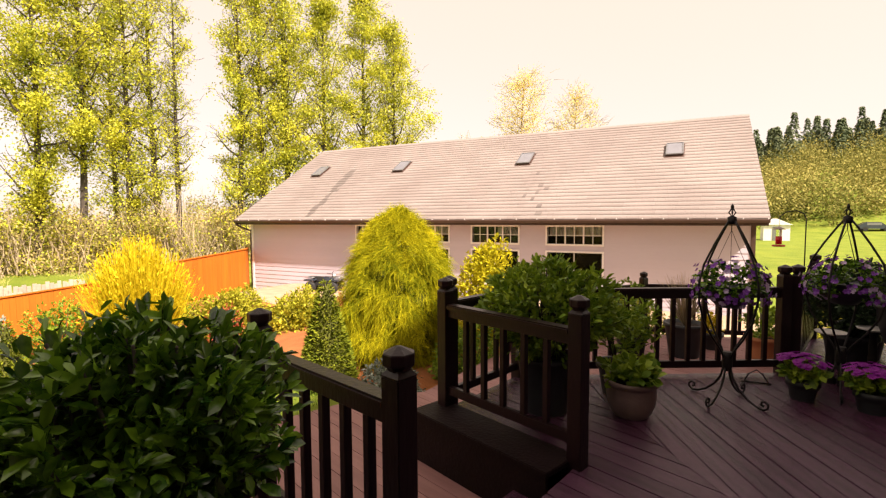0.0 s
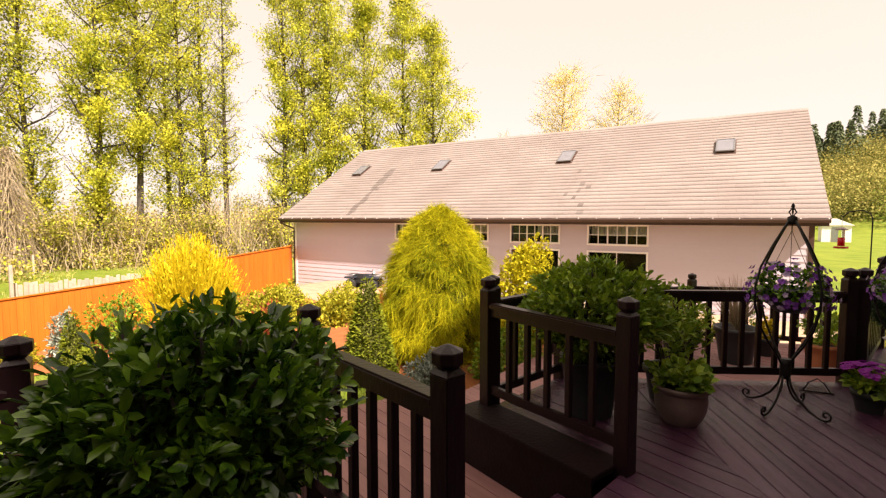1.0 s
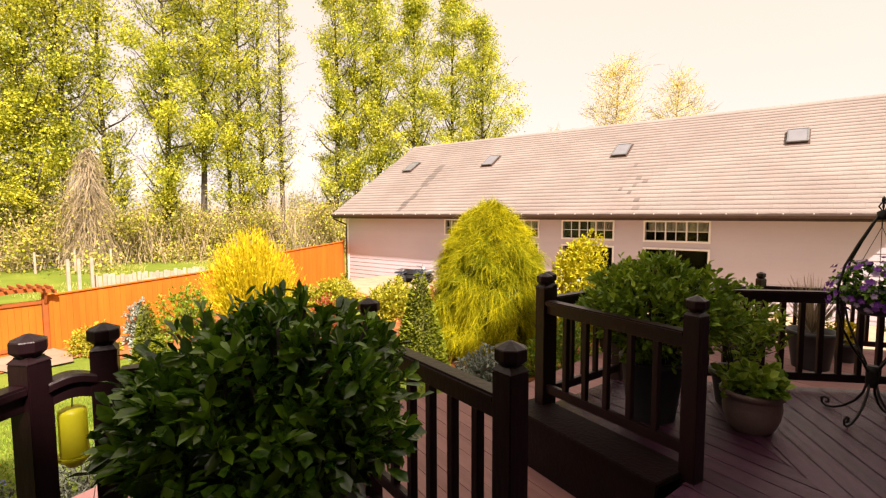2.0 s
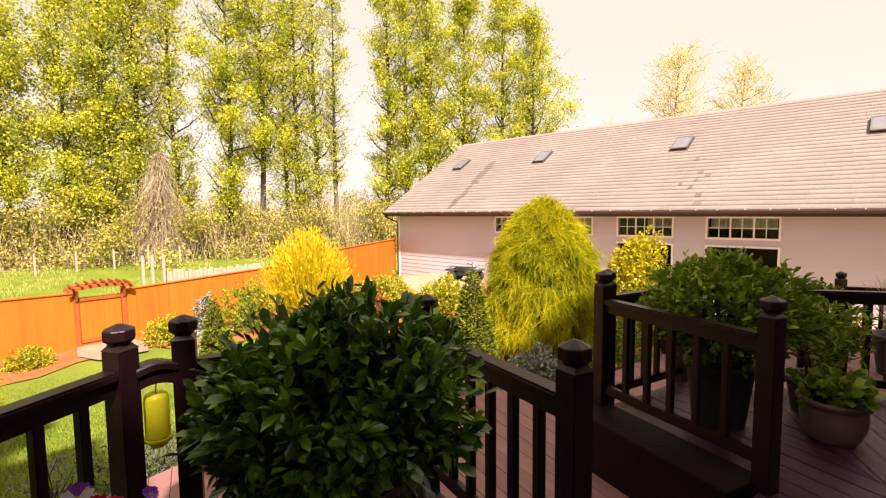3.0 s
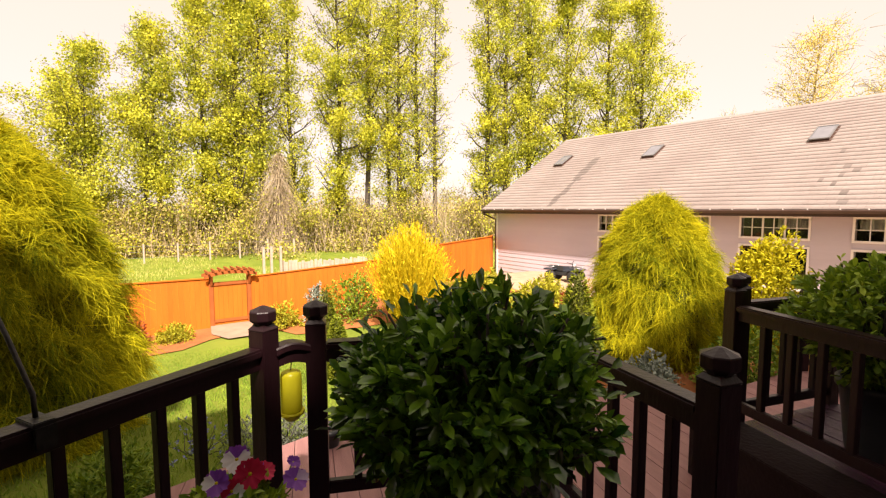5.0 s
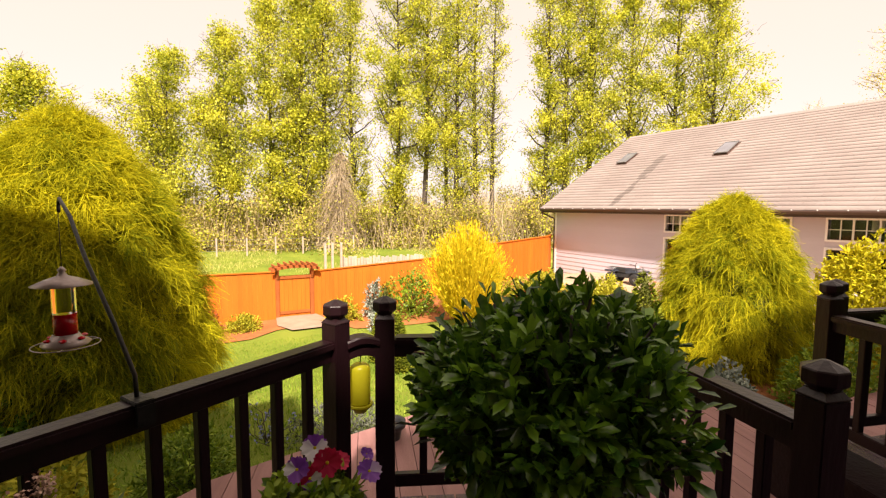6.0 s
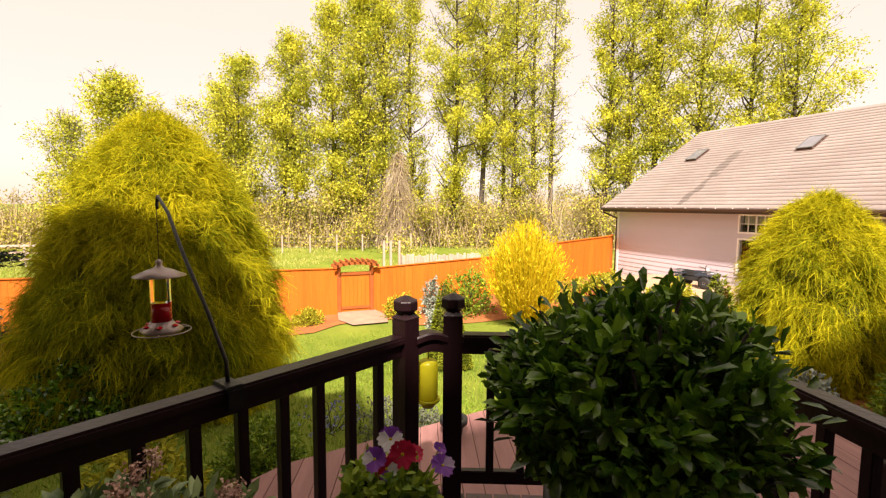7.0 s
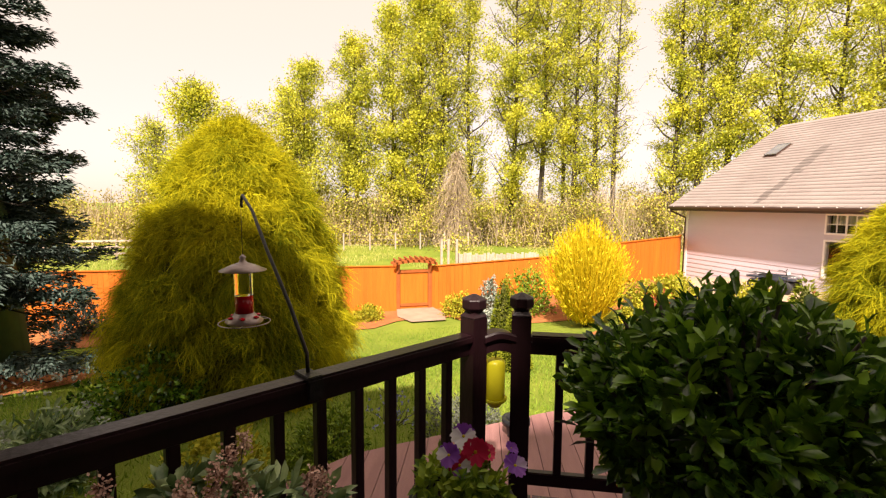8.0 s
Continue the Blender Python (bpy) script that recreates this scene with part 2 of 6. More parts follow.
def tube(bm, pts, radius, seg=8, taper=1.0):
    """A round rod along points."""
    pts = [Vector(p) for p in pts]
    rings = []
    for i, p in enumerate(pts):
        d = (pts[min(i + 1, len(pts) - 1)] - pts[max(i - 1, 0)]).normalized()
        a = d.orthogonal().normalized() if i == 0 else (a - d * a.dot(d)).normalized()
        b = d.cross(a)
        r = radius * (1 + (taper - 1) * i / max(1, len(pts) - 1))
        rings.append([bm.verts.new(p + (a * math.cos(2 * math.pi * k / seg) + b * math.sin(2 * math.pi * k / seg)) * r) for k in range(seg)])
    for u, v in zip(rings, rings[1:]):
        for k in range(seg):
            f = bm.faces.new((u[k], u[(k + 1) % seg], v[(k + 1) % seg], v[k]))
            f.smooth = True
    bm.faces.new(rings[0][::-1])
    bm.faces.new(rings[-1])


def prism(bm, poly, z0, z1):
    lo = [bm.verts.new((x, y, z0)) for x, y in poly]
    hi = [bm.verts.new((x, y, z1)) for x, y in poly]
    bm.faces.new(lo[::-1])
    bm.faces.new(hi)
    for k in range(len(poly)):
        bm.faces.new((lo[k], lo[(k + 1) % len(poly)], hi[(k + 1) % len(poly)], hi[k]))


def unit(v):
    return v / np.maximum(np.linalg.norm(v, axis=1, keepdims=True), 1e-9)


def leaf_mesh(name, rng, P, axis, L, W, material, parent=None, label="", full=False, curl=0.2):
    """Many leaves at P along axis: folded rhombs, or fuller pointed ovals for what stands near."""
    n = len(P)
    axis = unit(axis)
    nrm = unit(rng.normal(size=(n, 3)) * 0.55 + np.array([0, 0, 1.0]))
    side = unit(np.cross(axis, nrm))
    nrm = np.cross(side, axis)
    L, W = np.broadcast_to(L, n)[:, None], np.broadcast_to(W, n)[:, None]

    def at(a, s, h):
        return P + axis * L * a + side * W * s + nrm * (L * h)

    if full:
        V = np.stack([at(0, 0, 0), at(.30, .36, .04), at(.72, .46, .03 - curl * .3), at(1, 0, -curl), at(.72, -.46, .03 - curl * .3),
                      at(.30, -.36, .04), at(.30, 0, -.04), at(.72, 0, -.06 - curl * .3)], 1).reshape(-1, 3)
        F = np.array([[0, 6, 1], [6, 7, 1], [7, 2, 1], [7, 3, 2], [0, 5, 6], [5, 4, 6], [4, 7, 6], [4, 3, 7]])
        k = 8
    else:
        V = np.stack([at(0, 0, 0), at(.5, .5, .05), at(1, 0, -curl), at(.5, -.5, .05)], 1).reshape(-1, 3)
        F = np.array([[0, 1, 2, 3]])
        k = 4
    faces = (F[None] + (np.arange(n) * k)[:, None, None]).reshape(-1, F.shape[1])
    return mesh_np(name, V, faces, material, parent, label, smooth=full)


def ribbons(name, paths, widths, material, parent=None, label="", rng=None):
    """Thin strips along paths of shape (n, k, 3)."""
    n, k, _ = paths.shape
    d = unit((paths[:, -1] - paths[:, 0]))
    s = unit(np.cross(d, (rng or np.random.default_rng(0)).normal(size=(n, 3))))
    taper = np.linspace(1, 0.35, k)[None, :, None] * np.broadcast_to(widths, n)[:, None, None] / 2
    V = np.stack([paths - s[:, None] * taper, paths + s[:, None] * taper], 2).reshape(-1, 3)
    q = np.array([[2 * i, 2 * i + 1, 2 * i + 3, 2 * i + 2] for i in range(k - 1)])
    F = (q[None] + (np.arange(n) * 2 * k)[:, None, None]).reshape(-1, 4)
    return mesh_np(name, V, F, material, parent, label)


def ball(rng, n, lo=0.0):
    """Points in the unit ball, from radius lo outward."""
    d = unit(rng.normal(size=(n, 3)))
    return d * (lo ** 3 + (1 - lo ** 3) * rng.random(n))[:, None] ** (1 / 3)


def smooth01(v):
    v = np.clip(v, 0, 1)
    return v * v * (3 - 2 * v)


def ground_z(x, y):
    """Height of the terrain: a lawn that falls to the fence, a yard by the long building, a field and a hill."""
    x, y = np.asarray(x, float), np.asarray(y, float)
    z = -0.75 - 1.42 * smooth01((-3.0 - x) / 9.5)
    z = z + (-1.30 - z) * smooth01((y - 5.0) / 8.0) * smooth01((x + 19.0) / 5.0)
    z = z - 0.5 * smooth01((y - 26) / 20) * smooth01((x + 10) / 10)
    far = np.maximum(0, y - 78)
    z = z + 0.17 * far * smooth01((x + 5) / 40) * smooth01(far / 60) * (1 - 0.5 * smooth01((far - 120) / 200))
    return z


def gz(x, y):
    return float(ground_z(x, y))

# ---- ground ----
def spread(lo, hi, n, mid, power=2.6):
    u = np.linspace(-1, 1, n)
    c = np.sign(u) * np.abs(u) ** power
    return np.where(c < 0, mid + c * (mid - lo), mid + c * (hi - mid))


gx, gy = spread(-1500, 1500, 151, -6), spread(-1500, 1800, 151, 6)
GX, GY = np.meshgrid(gx, gy)
GV = np.stack([GX, GY, ground_z(GX, GY)], -1).reshape(-1, 3)
idx = np.arange(151 * 151).reshape(151, 151)
GF = np.stack([idx[:-1, :-1], idx[:-1, 1:], idx[1:, 1:], idx[1:, :-1]], -1).reshape(-1, 4)
tagged(mesh_np("ground", GV, GF, M_GRASS, smooth=True), "green spring lawn running on into a rough field", "ground", kind="structure")


def sheet(name, outline, material, label, lift=0.03, step=0.35):
    """A thin patch that follows the terrain inside an outline of (x, y)."""
    bm = bmesh.new()
    xs, ys = [p[0] for p in outline], [p[1] for p in outline]
    nx, ny = max(2, int((max(xs) - min(xs)) / step)), max(2, int((max(ys) - min(ys)) / step))
    vs = [bm.verts.new((x, y, 0)) for x, y in outline]
    bm.faces.new(vs)
    for k in range(1, nx):
        bmesh.ops.bisect_plane(bm, geom=bm.verts[:] + bm.edges[:] + bm.faces[:], plane_co=(min(xs) + k * (max(xs) - min(xs)) / nx, 0, 0), plane_no=(1, 0, 0))
    for k in range(1, ny):
        bmesh.ops.bisect_plane(bm, geom=bm.verts[:] + bm.edges[:] + bm.faces[:], plane_co=(0, min(ys) + k * (max(ys) - min(ys)) / ny, 0), plane_no=(0, 1, 0))
    for v in bm.verts:
        v.co.z = gz(v.co.x, v.co.y) + lift
    bmesh.ops.recalc_face_normals(bm, faces=bm.faces[:])
    return tagged(part(name, bm, material), label, "ground", kind="structure")


def wavy(p, q, n, amp, seed):
    r = random.Random(seed)
    d = Vector((q[0] - p[0], q[1] - p[1]))
    o = Vector((-d.y, d.x)).normalized()
    return [(p[0] + d.x * k / n + o.x * r.uniform(-amp, amp), p[1] + d.y * k / n + o.y * r.uniform(-amp, amp)) for k in range(n + 1)]


sheet("mulch_bed", [(-15.45, -12), (-15.45, 13.0)] + wavy((-11.0, 12.4), (-13.2, 4.6), 8, 0.25, 3) + wavy((-14.1, 4.2), (-14.1, 2.4), 3, 0.1, 4) + wavy((-13.4, 1.6), (-13.0, -12), 12, 0.25, 5),
      M_MULCH, "red-brown bark mulch bed along the fence")
sheet("mulch_bed", wavy((-9.8, 6.0), (-3.3, 5.2), 8, 0.2, 6) + [(-2.2, 4.9), (-1.5, 9.5), (-6, 11.5)] + wavy((-9, 11), (-10.4, 7.2), 4, 0.2, 7), M_MULCH, "bark mulch bed round the shrubs by the deck")
sheet("garden_path", [(-15.9, 2.7), (-15.9, 3.9), (-14.6, 4.1), (-13.7, 3.9), (-13.7, 2.8), (-14.5, 2.5)], M_PAD, "pale concrete pad before the garden gate", 0.06)
sheet("driveway", [(-15.0, 12.6), (-10.5, 11.6), (5.5, 11.8), (5.5, 15.85), (-15.2, 15.85)], M_GRAVEL, "pale gravel drive along the long building", 0.035)

# ---- decks ----
A, B, C = (-0.164, 1.768), (-0.926, 3.67), (0.213, 3.23)
D, E, F, H = (-1.748, 0.721), (-1.728, 0.97), (-1.24, 2.08), (-0.66, 4.72)
G = (1.66, 5.94)
J = (2.25, 7.75)
K = (-0.45, -1.7)


def crossings(poly, c, s, k):
    """Where the line at offset k, running along (c, s), enters and leaves a polygon."""
    out = []
    for (x0, y0), (x1, y1) in zip(poly, poly[1:] + poly[:1]):
        a, b = -s * x0 + c * y0 - k, -s * x1 + c * y1 - k
        if (a <= 0) != (b <= 0):
            t = a / (a - b)
            out.append(c * (x0 + (x1 - x0) * t) + s * (y0 + (y1 - y0) * t))
    return sorted(out)


def planks(owner, poly, degrees, z0, z1, material, width=0.139, gap=0.007):
    c, s = math.cos(radians(degrees)), math.sin(radians(degrees))
    r = random.Random(int(degrees * 10) + 7)
    off = [-s * x + c * y for x, y in poly]
    k = min(off)
    while k + width < max(off):
        mid = crossings(poly, c, s, k + width / 2)
        lo, hi = crossings(poly, c, s, k + 0.001), crossings(poly, c, s, k + width - 0.001)
        if len(lo) != len(mid):
            lo = mid
        if len(hi) != len(mid):
            hi = mid
        for a0, a1, b0, b1 in zip(lo[::2], lo[1::2], hi[::2], hi[1::2]):
            bm = bmesh.new()
            dz = r.uniform(-0.0015, 0.0015)
            prism(bm, [(a0, k), (a1, k), (b1, k + width), (b0, k + width)], z0 + dz, z1 + dz)
            ob = part("plank", bm, material, owner)
            ob.rotation_euler = (0, 0, radians(degrees))
        k += width + gap


upper = [K, D, E, F, A, C, B, H, G, J, (3.55, 7.75), (3.55, -1.7)]
lower = [(-1.3, -1.5), (-2.35, -0.95), (-3.02, 0.2), (-3.34, 2.1), (-2.2, 4.4), (-1.75, 4.75), (-1.5, 6.6), (0.2, 8.6), (1.8, 9.1), (3.5, 9.2), (3.5, 6.0), (0.2, 5.2), (0.15, 3.3), (0.15, 2.4), (-0.1, 1.6), (-1.2, 1.0)]
deck_up = thing("deck_floor", "raised deck of dark brown stained boards", "deck", kind="structure")
deck_low = thing("lower_deck_floor", "lower deck of faded reddish boards", "deck", kind="structure")
bm = bmesh.new()
prism(bm, [(p[0] * 0.985 + 0.01, p[1] * 0.985 + 0.02) for p in upper], -0.20, -0.06)
part("joist_frame", bm, M_RAIL, deck_up)
bm = bmesh.new()
prism(bm, [(p[0] * 0.985, p[1] * 0.985 + 0.02) for p in lower], -0.70, -0.42)
part("joist_frame", bm, M_RAIL, deck_low)


def edge_board(owner, p, q, z0, z1, material, out=0.02, name="fascia_board"):
    d = Vector((q[0] - p[0], q[1] - p[1], 0))
    m = Matrix.Translation((p[0], p[1], 0)) @ Matrix.Rotation(math.atan2(d.y, d.x), 4, "Z")
    return slab(name, 0, d.length, -out, out, z0, z1, material, owner, m=m, bevel=0.004)


for p, q in ((D, E), (E, F), (F, A), (A, C), (C, B), (B, H), (H, G), (G, J)):
    edge_board(deck_up, p, q, -0.34, -0.042, M_RAIL)
for p, q in zip(lower[:8], lower[1:9]):
    edge_board(deck_low, p, q, -0.75, -0.40, M_LOWDECK)
# step between the decks, and the raised board that carries the stair rail
d = Vector((C[0] - A[0], C[1] - A[1], 0))
step = thing("stair_step", "dark stained wooden step between the two decks", "step", (A[0], A[1], -0.36), kind="structure")
m = Matrix.Rotation(math.atan2(d.y, d.x), 4, "Z")
slab("tread", 0.08, d.length - 0.1, 0.03, 0.33, 0.14, 0.18, M_DECK, step, bevel=0.006, m=m)
slab("riser", 0.08, d.length - 0.1, 0.29, 0.31, 0.0, 0.14, M_RAIL, step, m=m)
d = Vector((B[0] - C[0], B[1] - C[1], 0))
m = Matrix.Translation((C[0], C[1], 0)) @ Matrix.Rotation(math.atan2(d.y, d.x), 4, "Z")
slab("ledge_board", 0.03, d.length + 0.10, -0.055, 0.28, 0.004, 0.042, M_LEDGE, deck_up, "dark stained ledge beside the steps", bevel=0.006, m=m)
slab("ledge_face", 0.05, d.length + 0.08, 0.235, 0.26, -0.36, 0.003, M_LEDGE, deck_up, m=m)
slab("ledge_end", d.length + 0.055, d.length + 0.079, -0.05, 0.234, -0.36, 0.003, M_LEDGE, deck_up, m=m)

# ---- railings ----
W = 0.098


def post(owner, at, base, top, turn, label=""):
    """A square post with a necked, faceted cap whose tip is at top."""
    bm = bmesh.new()
    box(bm, -W / 2, W / 2, -W / 2, W / 2, base, top - 0.115, 0.004)
    ob = part("post", bm, M_RAIL, owner, label)
    ob.matrix_local = Matrix.Translation((at[0], at[1], 0)) @ Matrix.Rotation(turn, 4, "Z")
    bm = bmesh.new()
    h = W / 2
    # square neck below an eight-sided knob with a low pyramid on it
    lathe(bm, [(h * 1.42, 0), (h * 1.40, 0.004), (h * 0.98, 0.022), (h * 0.98, 0.026)], 4, Matrix.Rotation(math.pi / 4, 4, "Z"))
    lathe(bm, [(h * 0.78, 0.020), (h * 0.80, 0.026), (h * 1.27, 0.046), (h * 1.30, 0.050), (h * 1.30, 0.086), (h * 1.25, 0.091), (h * 0.25, 0.113), (0.002, 0.115)], 8, Matrix.Rotation(math.pi / 8, 4, "Z"))
    cap = part("cap", bm, M_RAIL, ob)
    cap.location = (0, 0, top - 0.115)
    return ob


def railing(p, q, label, base=0.0, top=0.87, foot=0.10, ends=(True, True), cap=1.08, first=0.185, gap=0.165, group="deck railings"):
    """Posts, two rails and square balusters, the first one that far from the end post q."""
    d = Vector((q[0] - p[0], q[1] - p[1], 0))
    ang = math.atan2(d.y, d.x)
    ob = thing("deck_railing", label, "railing", (p[0], p[1], base), group)
    ob.rotation_euler = (0, 0, ang)
    n = d.length
    for on, x in zip(ends, (0, n)):
        if on:
            post(ob, (x, 0), -0.36 if base >= 0 else 0, cap - base, 0)
    h = W / 2
    bm = bmesh.new()
    box(bm, h - 0.004, n - h + 0.004, -0.046, 0.046, top - base - 0.042, top - base, 0.010)
    box(bm, h - 0.003, n - h + 0.003, -0.021, 0.021, top - base - 0.105, top - base - 0.040, 0.004)
    part("top_rail", bm, M_RAIL, ob)
    slab("bottom_rail", h - 0.003, n - h + 0.003, -0.021, 0.021, foot - 0.035, foot + 0.035, M_RAIL, ob, bevel=0.005)
    k = max(1, int((n - W - 0.03 - first) / gap) + 1)
    bm = bmesh.new()
    box(bm, -0.020, 0.020, -0.020, 0.020, foot + 0.034, top - base - 0.10, 0.003)
    stick = part("baluster", bm, M_RAIL, ob)
    for i in range(k):
        b = stick if i == 0 else share("baluster", stick.data, ob)
        b.location = (n - first - i * gap, 0, 0)
    return ob


railing(K, D, "dark stained wooden deck railing with a shepherd hook clamped on", top=0.885, gap=0.168)
conn = thing("deck_railing", "short arched handrail linking two deck posts", "railing", (D[0], D[1], 0), "deck railings")
bm = bmesh.new()
arc = []
for i in range(9):
    u = i / 8
    x, y, z = 0.020 * u, 0.046 + 0.158 * u, 0.020 * math.sin(math.pi * u)
    arc.append([bm.verts.new((x + sx, y, z + sz)) for sx, sz in ((-0.046, 0.836), (-0.046, 0.862), (-0.038, 0.870), (0.038, 0.870), (0.046, 0.862), (0.046, 0.836), (0.021, 0.830), (0.021, 0.768), (-0.021, 0.768), (-0.021, 0.830))])
for u, v in zip(arc, arc[1:]):
    for k in range(10):
        bm.faces.new((u[k], u[(k + 1) % 10], v[(k + 1) % 10], v[k]))
bm.faces.new(arc[0][::-1])
bm.faces.new(arc[-1])
bmesh.ops.recalc_face_normals(bm, faces=bm.faces[:])
part("top_rail", bm, M_RAIL, conn)
railing(E, F, "dark stained wooden deck railing behind the potted laurel", first=0.215, gap=0.16)
railing(F, A, "dark stained wooden railing beside the deck steps", ends=(True, True))
railing(B, C, "dark stained wooden stair-side railing on a raised curb", foot=0.17, first=0.236, gap=0.187)
railing((B[0] - 0.02, B[1] + 0.12), H, "dark stained wooden railing along the upper deck edge")
railing((H[0] + 0.11, H[1] + 0.05), G, "dark stained wooden railing facing the long building", top=0.86, ends=(False, True), first=0.18, gap=0.153)
railing((G[0] + 0.12, G[1] + 0.10), J, "dark stained wooden railing turning past the flower stand")
railing((-1.45, 6.7), (0.2, 8.5), "railing of the lower deck beyond the pots", base=-0.36, top=0.48, cap=0.68)
railing((0.2, 8.5), (1.9, 9.0), "railing of the lower deck beyond the pots", base=-0.36, top=0.48, cap=0.68, ends=(False, True))

# ---- unseen house masses behind the camera, added and sized to shade the deck ----
tagged(slab("house_shade_wall", -2.0, 9.0, -10.0, -1.95, -1.2, 4.58, M_HOUSE), "unseen warm grey house wall added to cast shade", "wall", kind="structure")
tagged(slab("wing_shade_wall", 3.6, 9.0, -1.94, 7.6, -1.0, 7.2, M_HOUSE), "unseen warm grey wing wall added to cast shade", "wall", kind="structure")
bm = bmesh.new()
prism(bm, [(-10.4, 4.60), (-1.55, 4.60), (-6.0, 6.8)], -2.3, 9.3)
bmesh.ops.transform(bm, matrix=Matrix(((0, 0, 1, 0), (1, 0, 0, 0), (0, 1, 0, 0), (0, 0, 0, 1))), verts=bm.verts[:])
tagged(part("house_roof", bm, M_SHINGLE), "unseen gabled shingle roof sized to cast shade", "roof", kind="structure")
# flat slab out of view, added to block sun and sky from deck and lawn
bm = bmesh.new()
box(bm, -2.1, 3.55, -1.94, -0.45, 3.60, 3.74)
tagged(part("shade_slab", bm, M_HOUSE), "unseen flat slab added to shade deck and lawn", "roof", kind="structure")
bm = bmesh.new()
prism(bm, [(3.1, 7.22), (9.5, 7.22), (6.3, 9.8)], -8.0, 1.5)
bmesh.ops.transform(bm, matrix=Matrix(((1, 0, 0, 0), (0, 0, -1, 0), (0, 1, 0, 0), (0, 0, 0, 1))), verts=bm.verts[:])
tagged(part("house_roof", bm, M_SHINGLE), "unseen gabled shingle roof sized to cast shade", "roof", kind="structure")

# ---- the long outbuilding ----
X0, X1, Y0, YE, YR = -17.05, 2.45, 15.9, 15.25, 21.3
ZB, ZE, ZR = -1.45, 1.50, 5.29
shop = thing("long_outbuilding", "long lilac-grey building with a weathered shingle roof and four skylights", "building", (X0, Y0, ZB))


def at_shop(ob):
    ob.parent = shop
    ob.matrix_parent_inverse = Matrix.Translation((-X0, -Y0, -ZB))
    return ob


slope = math.atan2(ZR - ZE, YR - YE)
WINS = [(-11.1, -9.4), (-8.65, -6.95), (-6.0, -4.3), (-3.3, -1.55)]
edges = sorted({X0, X1, *[v for w in WINS for v in w]})
for a, b in zip(edges, edges[1:]):
    if (a, b) in WINS:
        for z0, z1 in ((ZB - 0.3, -0.75), (0.40, 0.68), (1.24, 1.62)):
            at_shop(slab("wall_panel", a, b, Y0, Y0 + 0.15, z0, z1, M_SIDING))
    else:
        at_shop(slab("wall_panel", a, b, Y0, Y0 + 0.15, ZB - 0.3, 1.62, M_SIDING))
for x in (X0, X1 - 0.15):
    bm = bmesh.new()
    yy = 2 * YR - Y0
    prism(bm, [(Y0 + 0.15, ZB - 0.3), (yy, ZB - 0.3), (yy, 1.6), (YR, ZR - 0.22), (Y0 + 0.15, 1.6)], 0, 0.15)
    bmesh.ops.transform(bm, matrix=Matrix(((0, 0, 1, x), (1, 0, 0, 0), (0, 1, 0, 0), (0, 0, 0, 1))), verts=bm.verts[:])
    at_shop(part("gable_wall", bm, M_SIDING))
bm = bmesh.new()
box(bm, X0, X1, 2 * YR - Y0 - 0.15, 2 * YR - Y0, ZB - 0.3, 1.6)
at_shop(part("back_wall", bm, M_SIDING))
# sheet added behind the windows, its dark colour giving the room's shade
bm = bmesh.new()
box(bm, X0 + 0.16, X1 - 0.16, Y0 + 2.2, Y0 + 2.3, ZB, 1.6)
at_shop(part("dark_backing_sheet", bm, M_DARK))
# lap siding, course by course, cut at the windows
zc, course = ZB - 0.25, 0.185
while zc < 1.36:
    ztop = min(zc + course + 0.012, 1.40)
    for a, b in zip(edges, edges[1:]):
        if (a, b) in WINS and not (ztop < -0.82 or 0.44 < zc and ztop < 0.62 or zc > 1.30):
            if not (ztop - 0.012 <= -0.70 and zc < -0.75):
                continue
        w, e = (a + (0.0 if a == X0 else 0.05 if (a, b) not in WINS else -0.05), b - (0.0 if b == X1 else 0.05 if (a, b) not in WINS else -0.05))
        bm = bmesh.new()
        vs = [bm.verts.new(v) for v in ((w, Y0 - 0.020, zc), (e, Y0 - 0.020, zc), (e, Y0 - 0.004, ztop), (w, Y0 - 0.004, ztop), (w, Y0, zc), (e, Y0, zc))]
        bm.faces.new((vs[0], vs[1], vs[2], vs[3]))
        bm.faces.new((vs[0], vs[4], vs[5], vs[1]))
        at_shop(part("siding_board", bm, M_SIDING))
    zc += course
for x in (X0, X1):
    bm = bmesh.new()
    box(bm, x - 0.06, x + 0.06, Y0 - 0.032, Y0 + 0.09, ZB - 0.3, 1.40, 0.004)
    at_shop(part("corner_board", bm, M_TRIM if x < 0 else M_BROWN))


